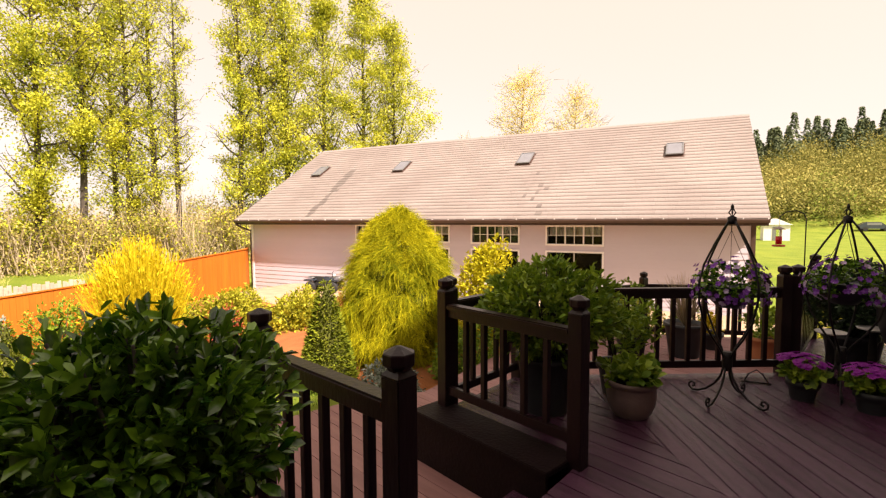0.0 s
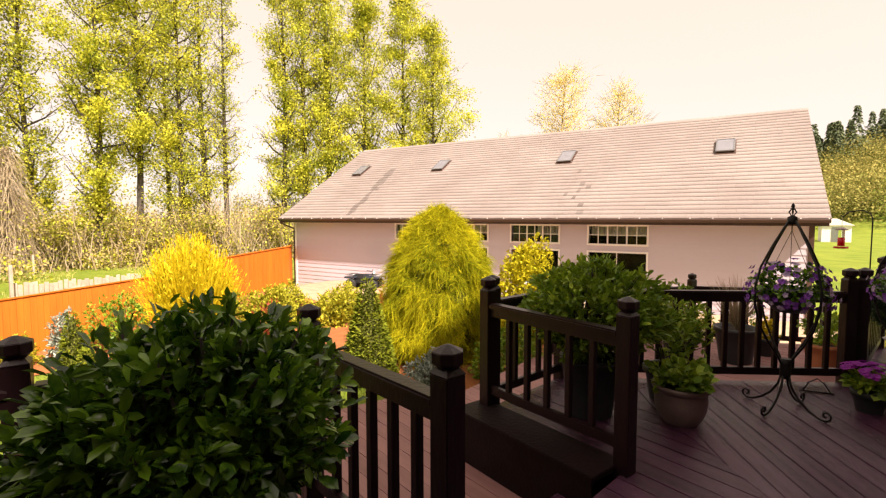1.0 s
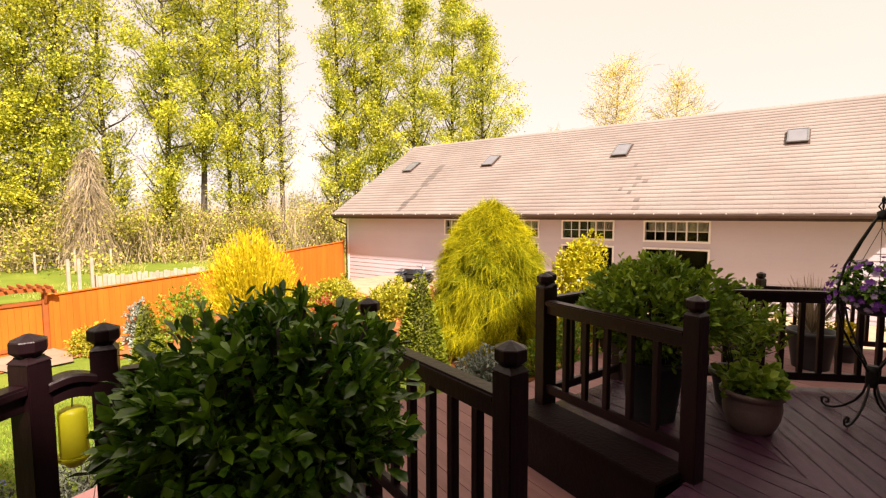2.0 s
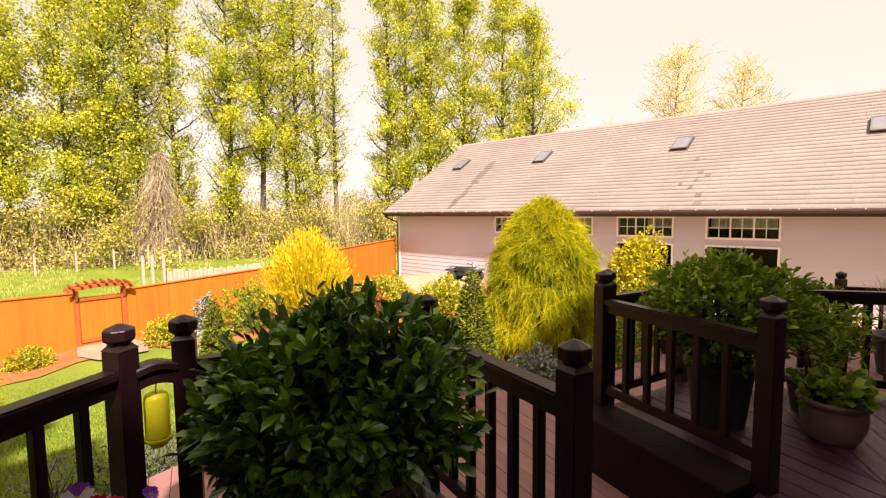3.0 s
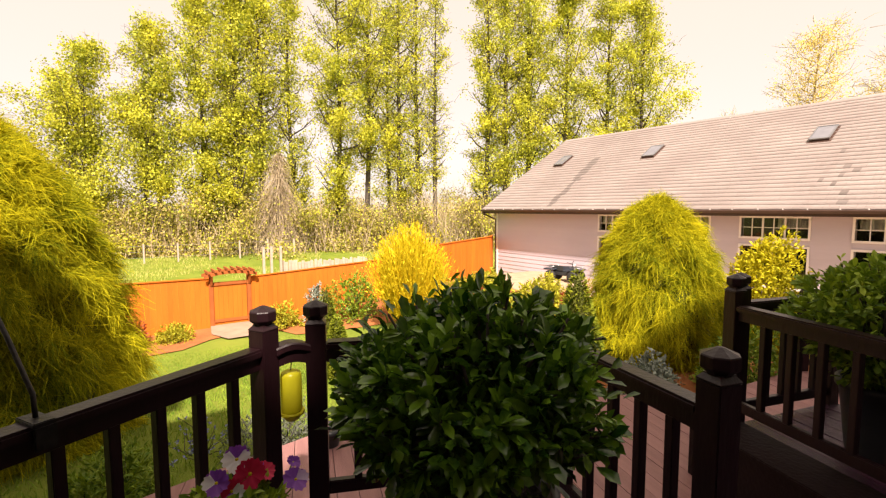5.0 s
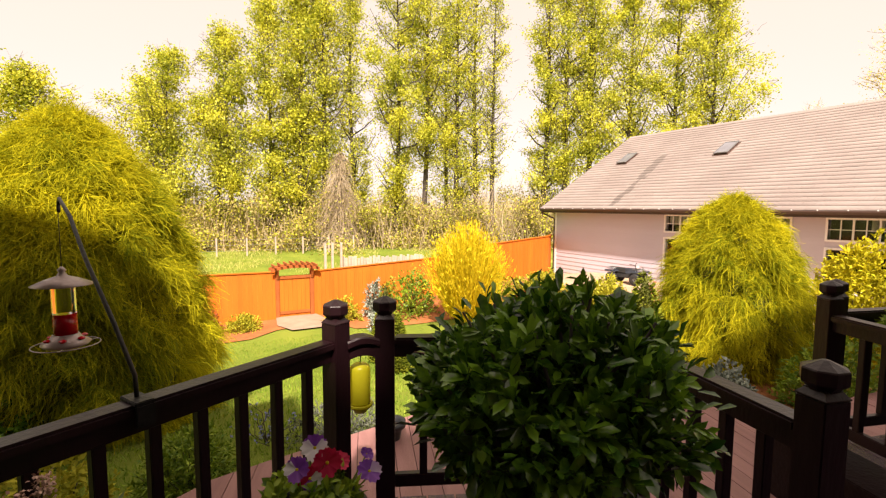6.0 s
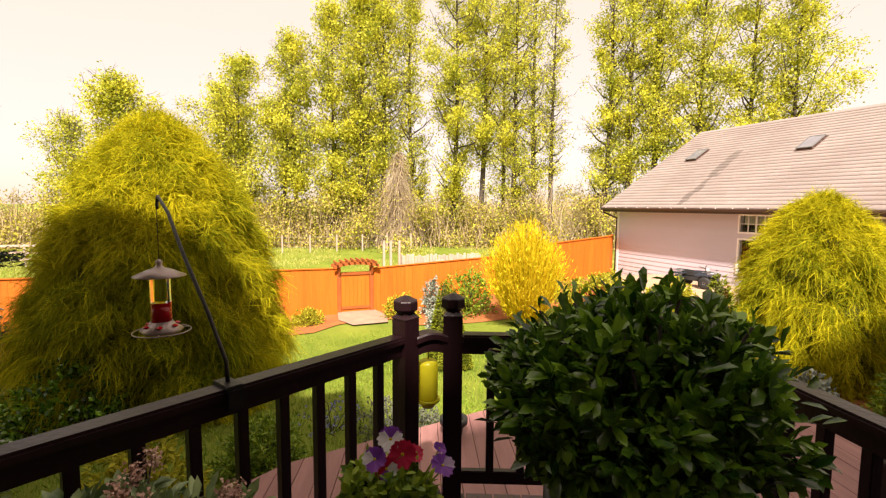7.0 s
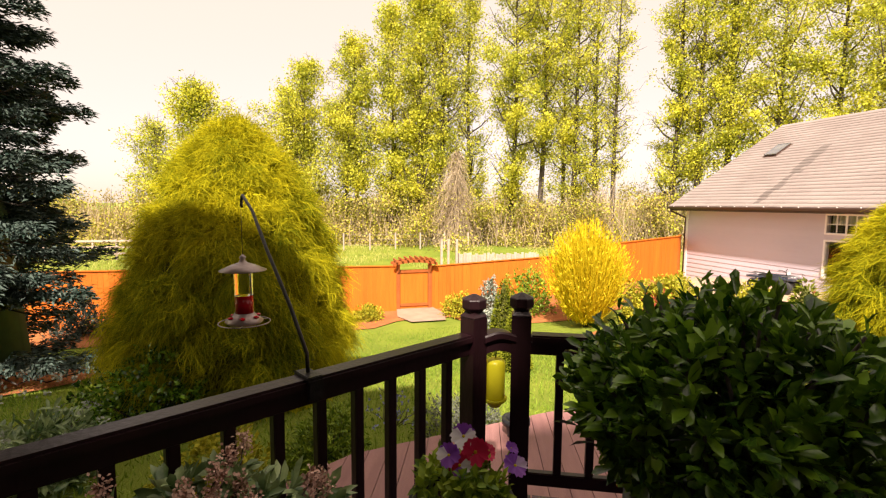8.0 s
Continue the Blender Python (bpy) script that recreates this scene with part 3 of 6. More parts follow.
def window(a, b, z0, z1, cols, rows, back):
    """A framed window with a grid of bars, its glass and what hangs behind it."""
    w = at_shop(thing("window", "white framed window with a grid of bars", ""))
    bm = bmesh.new()
    t = 0.055
    for x0, x1, u0, u1 in ((a - t, b + t, z1, z1 + t), (a - t, b + t, z0 - t, z0), (a - t, a, z0, z1), (b, b + t, z0, z1)):
        box(bm, x0, x1, Y0 - 0.045, Y0 + 0.07, u0, u1, 0.004)
    part("window_frame", bm, M_TRIM, w)
    for k in range(1, cols):
        x = a + (b - a) * k / cols
        wide = 0.022 if k in (2, cols - 2) and cols > 4 else 0.010
        slab("mullion", x - wide, x + wide, Y0 + 0.0, Y0 + 0.035, z0, z1, M_TRIM, w)
    for k in range(1, rows):
        z = z0 + (z1 - z0) * k / rows
        slab("mullion", a, b, Y0 + 0.004, Y0 + 0.031, z - 0.010, z + 0.010, M_TRIM, w)
    pane = slab("pane", a, b, Y0 + 0.040, Y0 + 0.046, z0, z1, M_GLASS, w)
    pane.visible_shadow = False
    if back:
        bm = bmesh.new()
        n = 60
        for x0, x1 in back:
            vs = []
            for i in range(n + 1):
                x = x0 + (x1 - x0) * i / n
                y = Y0 + 0.16 + 0.025 * math.sin(i * 1.1)
                vs.append((bm.verts.new((x, y, z1)), bm.verts.new((x, y, z0 + 0.45 * (z1 - z0)))))
            for (p, q), (r, s) in zip(vs, vs[1:]):
                bm.faces.new((p, q, s, r))
        part("curtain", bm, M_CURTAIN, w)


for i, (a, b) in enumerate(WINS):
    window(a, b, 0.68, 1.24, 6, 2, [(a + 0.05, b - 0.05)] if i in (0, 3) else [(a + 0.9, b - 0.05)])
    window(a, b, -0.75, 0.40, 2, 1, [])

# roof: two decks, shingle rows, ridge caps, fascia, gutter
RX0, RX1 = -17.42, 2.72
n = Vector((0, -math.sin(slope), math.cos(slope)))
RUN = math.hypot(YR - YE, ZR - ZE)
for side in (1, -1):
    bm = bmesh.new()
    m = Matrix.Translation((0, YR, ZR)) @ Matrix.Rotation(side * slope, 4, "X")
    box(bm, RX0, RX1, -RUN if side > 0 else 0, 0 if side > 0 else RUN, -0.10, -0.012, m=m)
    at_shop(part("roof_deck", bm, M_BROWN if side > 0 else M_SHINGLE))
rng = np.random.default_rng(11)
rows_n = 30
pitch = RUN / rows_n
V, Fc = [], []
SV, SF = [], []
streaks = [(-13.25, 0.24, 0.62, -0.60, 0.9), (-3.80, 0.5, 0.46, -0.66, 0.16)]
for r in range(rows_n):
    u0 = -RUN - 0.03 + r * pitch
    x = RX0 - 0.02 - rng.uniform(0, 0.3)
    while x < RX1 + 0.02:
        w = rng.choice([0.33, 0.45, 0.6, 0.9])
        if any(abs(x - (sx + lean * (r + 0.5) / rows_n)) < 1.0 for sx, sw, end, lean, amount in streaks):
            w = rng.choice([0.11, 0.17, 0.22])
        a, b = max(x, RX0 - 0.03), min(x + w - 0.002, RX1 + 0.03)
        x += w
        if b - a < 0.02:
            continue
        lift = 0.026 + rng.uniform(0, 0.005)
        v = u0 + pitch + 0.05
        f = (r + 0.5) / rows_n
        mid = (a + b) / 2
        dark = 0.02 < f and any(f < end and abs(mid - (sx + lean * f)) < sw * (0.7 + 0.3 * f) and rng.random() < amount for sx, sw, end, lean, amount in streaks)
        TV, TF = (SV, SF) if dark else (V, Fc)
        k = len(TV)
        j = rng.uniform(-0.006, 0.006)
        TV += [(a, u0 + j, lift), (b, u0 + j, lift), (b, v, 0.003), (a, v, 0.003), (a, u0 + j, -0.006), (b, u0 + j, -0.006)]
        TF += [(k, k + 1, k + 2, k + 3), (k, k + 4, k + 5, k + 1)]


def on_roof(P):
    P = np.asarray(P)
    c, s = math.cos(slope), math.sin(slope)
    return np.stack([P[:, 0], YR + P[:, 1] * c - P[:, 2] * s, ZR + P[:, 1] * s + P[:, 2] * c], 1)


tagged(at_shop(mesh_np("shingles", on_roof(V), Fc, M_SHINGLE)), kind="stuff")
tagged(at_shop(mesh_np("stained_shingles", on_roof(SV), SF, M_STREAK)), "darker streaked shingles", kind="stuff")
k = RX0
while k < RX1:
    bm = bmesh.new()
    w = min(0.24, RX1 - k)
    v = [bm.verts.new(p) for p in ((k, YR - 0.13, ZR - 0.075), (k + w + 0.05, YR - 0.13, ZR - 0.085), (k + w + 0.05, YR, ZR + 0.022), (k, YR, ZR + 0.036), (k, YR + 0.13, ZR - 0.075), (k + w + 0.05, YR + 0.13, ZR - 0.085))]
    bm.faces.new((v[0], v[1], v[2], v[3]))
    bm.faces.new((v[3], v[2], v[5], v[4]))
    at_shop(part("ridge_cap", bm, M_SHINGLE))
    k += 0.24
bm = bmesh.new()
box(bm, RX0, RX1, YE + 0.02, YE + 0.05, ZE - 0.20, ZE - 0.03)
at_shop(part("fascia", bm, M_BROWN))
bm = bmesh.new()
box(bm, RX0, RX1, YE + 0.05, Y0 - 0.005, ZE - 0.19, ZE - 0.17)
at_shop(part("soffit", bm, M_SIDING))
bm = bmesh.new()
prof = [(YE + 0.02, ZE - 0.02), (YE - 0.09, ZE - 0.02), (YE - 0.10, ZE - 0.05), (YE - 0.06, ZE - 0.125), (YE + 0.02, ZE - 0.125)]
ends = [[bm.verts.new((x, y, z)) for y, z in prof] for x in (RX0 - 0.02, RX1 + 0.02)]
for i in range(5):
    bm.faces.new((ends[0][i], ends[0][(i + 1) % 5], ends[1][(i + 1) % 5], ends[1][i]))
bm.faces.new(ends[0][::-1])
bm.faces.new(ends[1])
at_shop(part("gutter", bm, M_BROWN))
for x in (RX0, RX1 - 0.03):
    bm = bmesh.new()
    for s in (1, -1):
        m = Matrix.Translation((0, YR, ZR)) @ Matrix.Rotation(s * slope, 4, "X")
        box(bm, x - 0.012, x + 0.042, -RUN if s > 0 else 0, 0 if s > 0 else RUN, -0.19, -0.002, m=m)
    at_shop(part("rake_board", bm, M_BROWN))
bm = bmesh.new()
tube(bm, [(RX0 + 0.08, YE - 0.03, ZE - 0.12), (RX0 + 0.09, YE - 0.02, ZE - 0.22), (X0 - 0.10, Y0 - 0.03, ZE - 0.50), (X0 - 0.10, Y0 - 0.03, ZE - 0.7), (X0 - 0.10, Y0 - 0.03, ZB - 0.1)], 0.04, 8)
at_shop(part("downspout", bm, M_BROWN))
r = random.Random(5)
hang = [RX0 + 0.3 + k * 0.62 + r.uniform(-0.05, 0.05) for k in range(33)]
bm = bmesh.new()
box(bm, -0.012, 0.012, -0.012, 0.012, -0.02, 0.012)
clipm = part("gutter_clip", bm, M_TRIM)
for i, x in enumerate(hang):
    o = clipm if i == 0 else new("gutter_clip", clipm.data)
    o.location = (x, YE - 0.075, ZE - 0.002)
    at_shop(o)

# skylights: curb, flashing, frame and glass
for x in (-15.62, -10.83, -5.01, 0.37):
    s = at_shop(thing("skylight", "skylight with a pale metal frame", ""))
    m = Matrix.Translation((x, YR, ZR)) @ Matrix.Rotation(slope, 4, "X") @ Matrix.Translation((0, -RUN * 0.38, 0))
    slab("curb", -0.26, 0.26, -0.44, 0.44, -0.01, 0.085, M_BROWN, s, m=m)
    bm = bmesh.new()
    for x0, x1, y0, y1 in ((-0.28, 0.28, -0.46, -0.41), (-0.28, 0.28, 0.41, 0.46), (-0.28, -0.235, -0.41, 0.41), (0.235, 0.28, -0.41, 0.41)):
        box(bm, x0, x1, y0, y1, 0.086, 0.120, 0.005, m=m)
    part("skylight_frame", bm, M_STEEL, s)
    slab("glass_pane", -0.235, 0.235, -0.41, 0.41, 0.098, 0.106, M_SKY, s, m=m)
    slab("flashing", -0.31, 0.31, -0.54, 0.50, -0.006, 0.026, M_BROWN, s, m=m)

# ---- orange fence with an arched gate ----
FX = -15.6
fence = thing("garden_fence", "tall solid fence of orange stained boards", "fence", (FX, 0, -2.2), kind="structure")


def fence_run(p, q, height, tops=None):
    d = Vector((q[0] - p[0], q[1] - p[1], 0))
    n = max(1, round(d.length / 2.4))
    for k in range(n):
        a, b = Vector((p[0], p[1], 0)) + d * (k / n), Vector((p[0], p[1], 0)) + d * ((k + 1) / n)
        za, zb = gz(a.x, a.y), gz(b.x, b.y)
        zt = [(tops[0] + (tops[1] - tops[0]) * (k + j) / n) if tops else z + height for j, z in ((0, za), (1, zb))]
        L = (b - a).length
        t = (b - a).normalized()
        o = Vector((-t.y, t.x, 0))
        m = max(1, round(L / 0.145))
        for i in range(m):
            u, v = i / m, (i + 1) / m - 0.004 / L
            c0, c1 = a.lerp(b, u), a.lerp(b, v)
            top = zt[0] + (zt[1] - zt[0]) * (u + v) / 2
            bm = bmesh.new()
            off = 0.003 * (1 if i % 2 else 0)
            pts = [(c0.x + o.x * off, c0.y + o.y * off), (c1.x + o.x * off, c1.y + o.y * off), (c1.x + o.x * (off + 0.02), c1.y + o.y * (off + 0.02)), (c0.x + o.x * (off + 0.02), c0.y + o.y * (off + 0.02))]
            prism(bm, pts, min(za, zb) - 0.05, top)
            ob = part("board", bm, M_FENCE, fence)
            ob.matrix_parent_inverse = Matrix.Translation((-FX, 0, 2.2))
        bm = bmesh.new()
        box(bm, -0.05, 0.05, -0.05, 0.05, za - 0.2, zt[0] + 0.03)
        ob = part("fence_post", bm, M_FENCE_DK, fence)
        ob.matrix_parent_inverse = Matrix.Translation((-FX, 0, 2.2))
        ob.location = (a.x - o.x * 0.06, a.y - o.y * 0.06, 0)
        bm = bmesh.new()
        vs = [bm.verts.new((q_.x + o.x * s, q_.y + o.y * s, z + h)) for h in (0.0, 0.03) for s in (-0.03, 0.06) for q_, z in ((a, zt[0]), (b, zt[1]))]
        for f in ((0, 1, 3, 2), (4, 6, 7, 5), (0, 4, 5, 1), (2, 3, 7, 6), (0, 2, 6, 4), (1, 5, 7, 3)):
            bm.faces.new([vs[i] for i in f])
        ob = part("cap_rail", bm, M_FENCE, fence)
        ob.matrix_parent_inverse = Matrix.Translation((-FX, 0, 2.2))


fence_run((FX, 2.70), (FX, -14.0), 1.55, tops=(-0.62, -0.45))
fence_run((FX, 10.9), (FX, 3.85), 1.6, tops=(-0.30, -0.66))
fence_run((-16.9, 15.3), (FX, 10.9), 1.6, tops=(0.18, 0.0))
fence_run((-17.4, 15.9), (-16.9, 15.3), 1.6, tops=(0.20, 0.18))
gate = thing("garden_gate", "orange garden gate closed under a small arched arbour", "gate", (FX, 3.27, gz(FX, 3.27)))
for s in (-1, 1):
    slab("gate_post", -0.06, 0.06, s * 0.56 - 0.06, s * 0.56 + 0.06, -0.2, 1.72, M_FENCE_DK, gate, bevel=0.006)
for i in range(7):
    slab("board", -0.012, 0.012, -0.49 + i * 0.14, -0.354 + i * 0.14, 0.06, 1.42, M_FENCE, gate)
slab("gate_rail", 0.013, 0.05, -0.49, 0.49, 1.32, 1.41, M_FENCE_DK, gate)
slab("gate_rail", 0.013, 0.05, -0.49, 0.49, 0.15, 0.24, M_FENCE_DK, gate)
for x in (-0.22, 0.22):
    bm = bmesh.new()
    rings = [[bm.verts.new((x + dx, y, 1.74 - 0.10 * (abs(y) / 0.75) ** 2 + dz)) for dx, dz in ((-0.022, -0.05), (0.022, -0.05), (0.022, 0.05), (-0.022, 0.05))] for y in np.linspace(-0.78, 0.78, 13)]
    for u, v in zip(rings, rings[1:]):
        for i in range(4):
            bm.faces.new((u[i], u[(i + 1) % 4], v[(i + 1) % 4], v[i]))
    bm.faces.new(rings[0][::-1])
    bm.faces.new(rings[-1])
    part("arch_beam", bm, M_FENCE_DK, gate)
for i, y in enumerate(np.linspace(-0.66, 0.66, 8)):
    slab("arbour_slat", -0.36, 0.36, y - 0.02, y + 0.02, 1.80 - 0.10 * (abs(y) / 0.75) ** 2, 1.87 - 0.10 * (abs(y) / 0.75) ** 2, M_FENCE_DK, gate)
for s in (-1, 1):
    bm = bmesh.new()
    box(bm, 0.06, 0.10, -0.03, 0.03, 0, 0.34, m=Matrix.Translation((0.0, s * 0.56, 1.36)) @ Matrix.Rotation(radians(22), 4, "Y"))
    part("brace", bm, M_FENCE_DK, gate)

# ---- plants ----
def whorls(rng, tips, dirs, per, L, W, material, parent, name="leaves", label="", spread_=0.75, back=0.05, full=True):
    """Leaves in rosettes round shoot tips."""
    n = len(tips)
    T, Dd = np.repeat(tips, per, 0), np.repeat(unit(dirs), per, 0)
    ax = unit(Dd * rng.uniform(0.25, 1.0, (n * per, 1)) + rng.normal(size=(n * per, 3)) * spread_ * 0.6)
    P = T - Dd * (rng.random((n * per, 1)) * back)
    ln = L * rng.uniform(0.6, 1.2, n * per)
    return leaf_mesh(name, rng, P, ax, ln, ln * W / L, material, parent, label, full=full)


def round_pot(owner, r0, r1, h, material, rim=0.02):
    bm = bmesh.new()
    lathe(bm, [(r0, 0), (r0 + (r1 - r0) * 0.55, h * 0.5), (r1, h - 0.05), (r1 + rim, h - 0.045), (r1 + rim, h), (r1 - 0.012, h), (r1 - 0.025, h - 0.05), (r0, h - 0.06)], 32, cap=False)
    part("pot", bm, material, owner)
    bm = bmesh.new()
    lathe(bm, [(0.001, h - 0.05), (r1 - 0.02, h - 0.045)], 24, cap=False)
    part("soil", bm, M_SOIL, owner)


def stems(rng, owner, base, tips, r, material=M_BARK, name="branchwork"):
    bm = bmesh.new()
    for t in tips:
        mid = (Vector(base) * 0.45 + Vector(t) * 0.55) + Vector(rng.normal(size=3) * 0.04)
        tube(bm, [base, mid, t], r, 5, 0.4)
    return tagged(part(name, bm, material, owner), kind="stuff")


def laurel(at, r, rz, zc, seed, label, pot, shoots=300, L=0.095, top_shoots=10, mat_=None):
    rng = np.random.default_rng(seed)
    ob = thing("potted_laurel", label, "potted plant", at)
    round_pot(ob, *pot)
    d = unit(rng.normal(size=(shoots, 3)))
    d[:, 2] = np.where(d[:, 2] < 0, d[:, 2] * 0.80, d[:, 2])
    d[:, :2] *= (1 - 0.42 * np.clip(-d[:, 2:], 0, 1) ** 1.3)
    lump = 1 + 0.10 * np.sin(3 * d[:, :1] * 2 + seed) + 0.08 * np.sin(7 * d[:, 1:2] + 2 * d[:, 2:])
    rad = rng.random((shoots, 1)) ** 0.28
    tips = d * rad * lump * np.array([r, r, rz]) + np.array([0, 0, zc])
    dirs = unit(d + np.array([0, 0, 0.55]))
    keep = tips[:, 2] > zc - rz * 0.95
    whorls(rng, tips[keep], dirs[keep], 11, L, L * 0.42, mat_ or M_LAUREL, ob)
    up = unit(rng.normal(size=(top_shoots, 3)) * np.array([1, 1, 0]) + 1e-6) * rng.uniform(0.1, 0.85, (top_shoots, 1)) * r
    up[:, 2] = zc + rz * rng.uniform(0.92, 1.04, top_shoots) - 0.5 * rz * (np.linalg.norm(up[:, :2], axis=1) / r) ** 2
    T, k = np.repeat(up, 7, 0), top_shoots * 7
    T[:, 2] += np.tile(np.linspace(-0.10, 0.03, 7), top_shoots)
    ax = unit(rng.normal(size=(k, 3)) * 0.5 + np.array([0, 0, 0.9]))
    leaf_mesh("shoot_leaves", rng, T, ax, L * 0.75, L * 0.26, mat_ or M_LAUREL, ob, full=True)
    one = bpy.data.meshes.new("leaf")
    bm = bmesh.new()
    pts = [(0, 0, 0), (0.30, 0.18, 0.05), (0.74, 0.24, 0.04), (1, 0, -0.10), (0.74, -0.24, 0.04), (0.30, -0.18, 0.05), (0.30, 0, -0.02), (0.74, 0, -0.05)]
    vs = [bm.verts.new(Vector(p_) * L) for p_ in pts]
    for f_ in ((0, 6, 1), (6, 7, 2, 1), (7, 3, 2), (0, 5, 6), (5, 4, 7, 6), (4, 3, 7)):
        bm.faces.new([vs[i_] for i_ in f_]).smooth = True
    bm.to_mesh(one)
    bm.free()
    one.materials.append(mat_ or M_LAUREL)
    for _ in range(270):
        q = unit(rng.normal(size=(1, 3)) + np.array([0.75, -0.75, 0.15]))[0]
        q[:2] *= 1 - 0.42 * max(0.0, -q[2]) ** 1.3
        at_ = Vector(q * np.array([r, r, rz]) * rng.uniform(0.90, 1.06) + np.array([0, 0, zc]))
        aim = Vector(q + rng.normal(size=3) * 0.5 + np.array([0, 0, 0.4])).normalized()
        turn = aim.to_track_quat("X", "Z").to_matrix().to_4x4() @ Matrix.Rotation(rng.normal() * 0.6, 4, "X")
        share("leaf", one, ob, Matrix.Translation(at_) @ turn @ Matrix.Diagonal((*[rng.uniform(0.7, 1.15)] * 3, 1)))
    stems(rng, ob, (0, 0, pot[2] - 0.06), [tuple(v) for v in tips[keep][::6]] + [tuple(v) for v in up], 0.010)
    return ob


laurel((-0.53, 1.03, 0.0), 0.412, 0.31, 0.975, 1, "bushy dark green laurel in a dark grey pot", (0.17, 0.235, 0.68, M_POT_DK), shoots=900, L=0.062, top_shoots=24)
laurel((-0.20, 4.02, 0.0), 0.54, 0.42, 0.80, 2, "tall green laurel in a dark pot behind the stair railing", (0.17, 0.22, 0.46, M_POT_DK), shoots=800, L=0.070, mat_=M_GREEN)


def leafy(name, at, r, h, seed, label, category, material, n=900, L=0.06, ratio=0.5, full=False, low=0.0, woody=True):
    """A rounded, uneven shrub of leafy shoots on stems."""
    rng = np.random.default_rng(seed)
    ob = thing(name, label, category, at)
    d = unit(rng.normal(size=(n, 3)))
    d[:, 2] = np.abs(d[:, 2]) * 1.0 - 0.12
    lump = 1 + 0.16 * np.sin(4 * d[:, :1] + seed) * np.cos(5 * d[:, 1:2] - seed)
    P = d * rng.random((n, 1)) ** 0.35 * lump * np.array([r, r, h - low]) + np.array([0, 0, low + 0.05])
    whorls(rng, P, d + np.array([0, 0, 0.4]), 5, L, L * ratio, material, ob, full=full, back=L)
    if woody:
        stems(rng, ob, (0, 0, -0.05), [tuple(v) for v in P[:: max(1, n // 16)]], max(0.006, r * 0.015))
    return ob


def on_ground(x, y, dz=0.0):
    return (x, y, gz(x, y) + dz)


def cypress(at, r, h, seed, label, tufts=900, per=26, length=0.3, width=0.010):
    """A broad golden thread cypress: tufts of fine drooping threads over an uneven inner mass darkened as shade."""
    rng = np.random.default_rng(seed)
    ob = thing("golden_cypress", label, "conifer", at)

    def dome(u):
        return (1 - np.clip(u, 0, 1) ** 2.2) ** 0.6 * (0.80 + 0.20 * np.minimum(1, u * 4))

    # solid core, dark in colour to give the shade between the tufts
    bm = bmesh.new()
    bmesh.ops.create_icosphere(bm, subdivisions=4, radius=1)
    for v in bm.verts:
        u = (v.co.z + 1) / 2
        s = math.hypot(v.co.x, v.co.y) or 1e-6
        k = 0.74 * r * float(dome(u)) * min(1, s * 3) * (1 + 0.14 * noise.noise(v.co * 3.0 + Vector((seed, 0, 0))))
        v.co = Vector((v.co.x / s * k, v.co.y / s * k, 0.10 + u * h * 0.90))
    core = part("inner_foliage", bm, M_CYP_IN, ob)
    for p in core.data.polygons:
        p.use_smooth = True
    bm = bmesh.new()
    tube(bm, [(0, 0, -0.15), (0.02, 0, h * 0.4)], 0.09, 8, 0.6)
    part("trunk", bm, M_BARK, ob)
    u = rng.random(tufts) ** 0.9
    ang = rng.random(tufts) * 2 * math.pi
    rr = r * dome(u) * (0.90 + 0.14 * np.sin(5 * ang + 9 * u + seed) * np.sin(13 * u + 3 * ang) + rng.uniform(-0.15, 0.10, tufts))
    out = np.stack([np.cos(ang), np.sin(ang), 0.25 + 0.9 * np.clip(u - 0.6, 0, 1)], 1)
    c = np.stack([np.cos(ang) * rr, np.sin(ang) * rr, 0.10 + u * h * 0.93], 1) - unit(out) * length * 0.35
    n = tufts * per
    C_, O_ = np.repeat(c, per, 0), np.repeat(unit(out), per, 0)
    go = unit(O_ * 0.8 + np.repeat(rng.normal(size=(tufts, 3)) * 0.45, per, 0) + rng.normal(size=(n, 3)) * 0.48)
    ln = length * rng.uniform(0.45, 1.2, n)[:, None, None]
    s = np.linspace(0, 1, 4)[None, :, None]
    wave = rng.normal(size=(n, 4, 3)) * 0.12
    wave[:, 0] = 0
    sag = np.repeat(0.35 + 0.55 * (1 - u), per)[:, None, None]
    paths = (C_ + rng.normal(size=(n, 3)) * 0.03)[:, None] + (go[:, None] * s + wave - np.array([0, 0, 1.0]) * sag * s * s) * ln
    paths[:, :, 2] = np.maximum(paths[:, :, 2], 0.02)
    tagged(ribbons("thread_foliage", paths, width * rng.uniform(0.6, 1.4, n), M_CYPRESS, ob, rng=rng), kind="stuff")
    return ob


cypress(on_ground(-6.25, -1.0), 1.48, 3.85, 3, "broad golden thread cypress with drooping foliage", 1500, 95, 0.27, 0.0078)
cypress(on_ground(-3.50, 7.03), 1.13, 2.60, 4, "rounded golden thread cypress in the bark bed", 820, 85, 0.24, 0.0082)


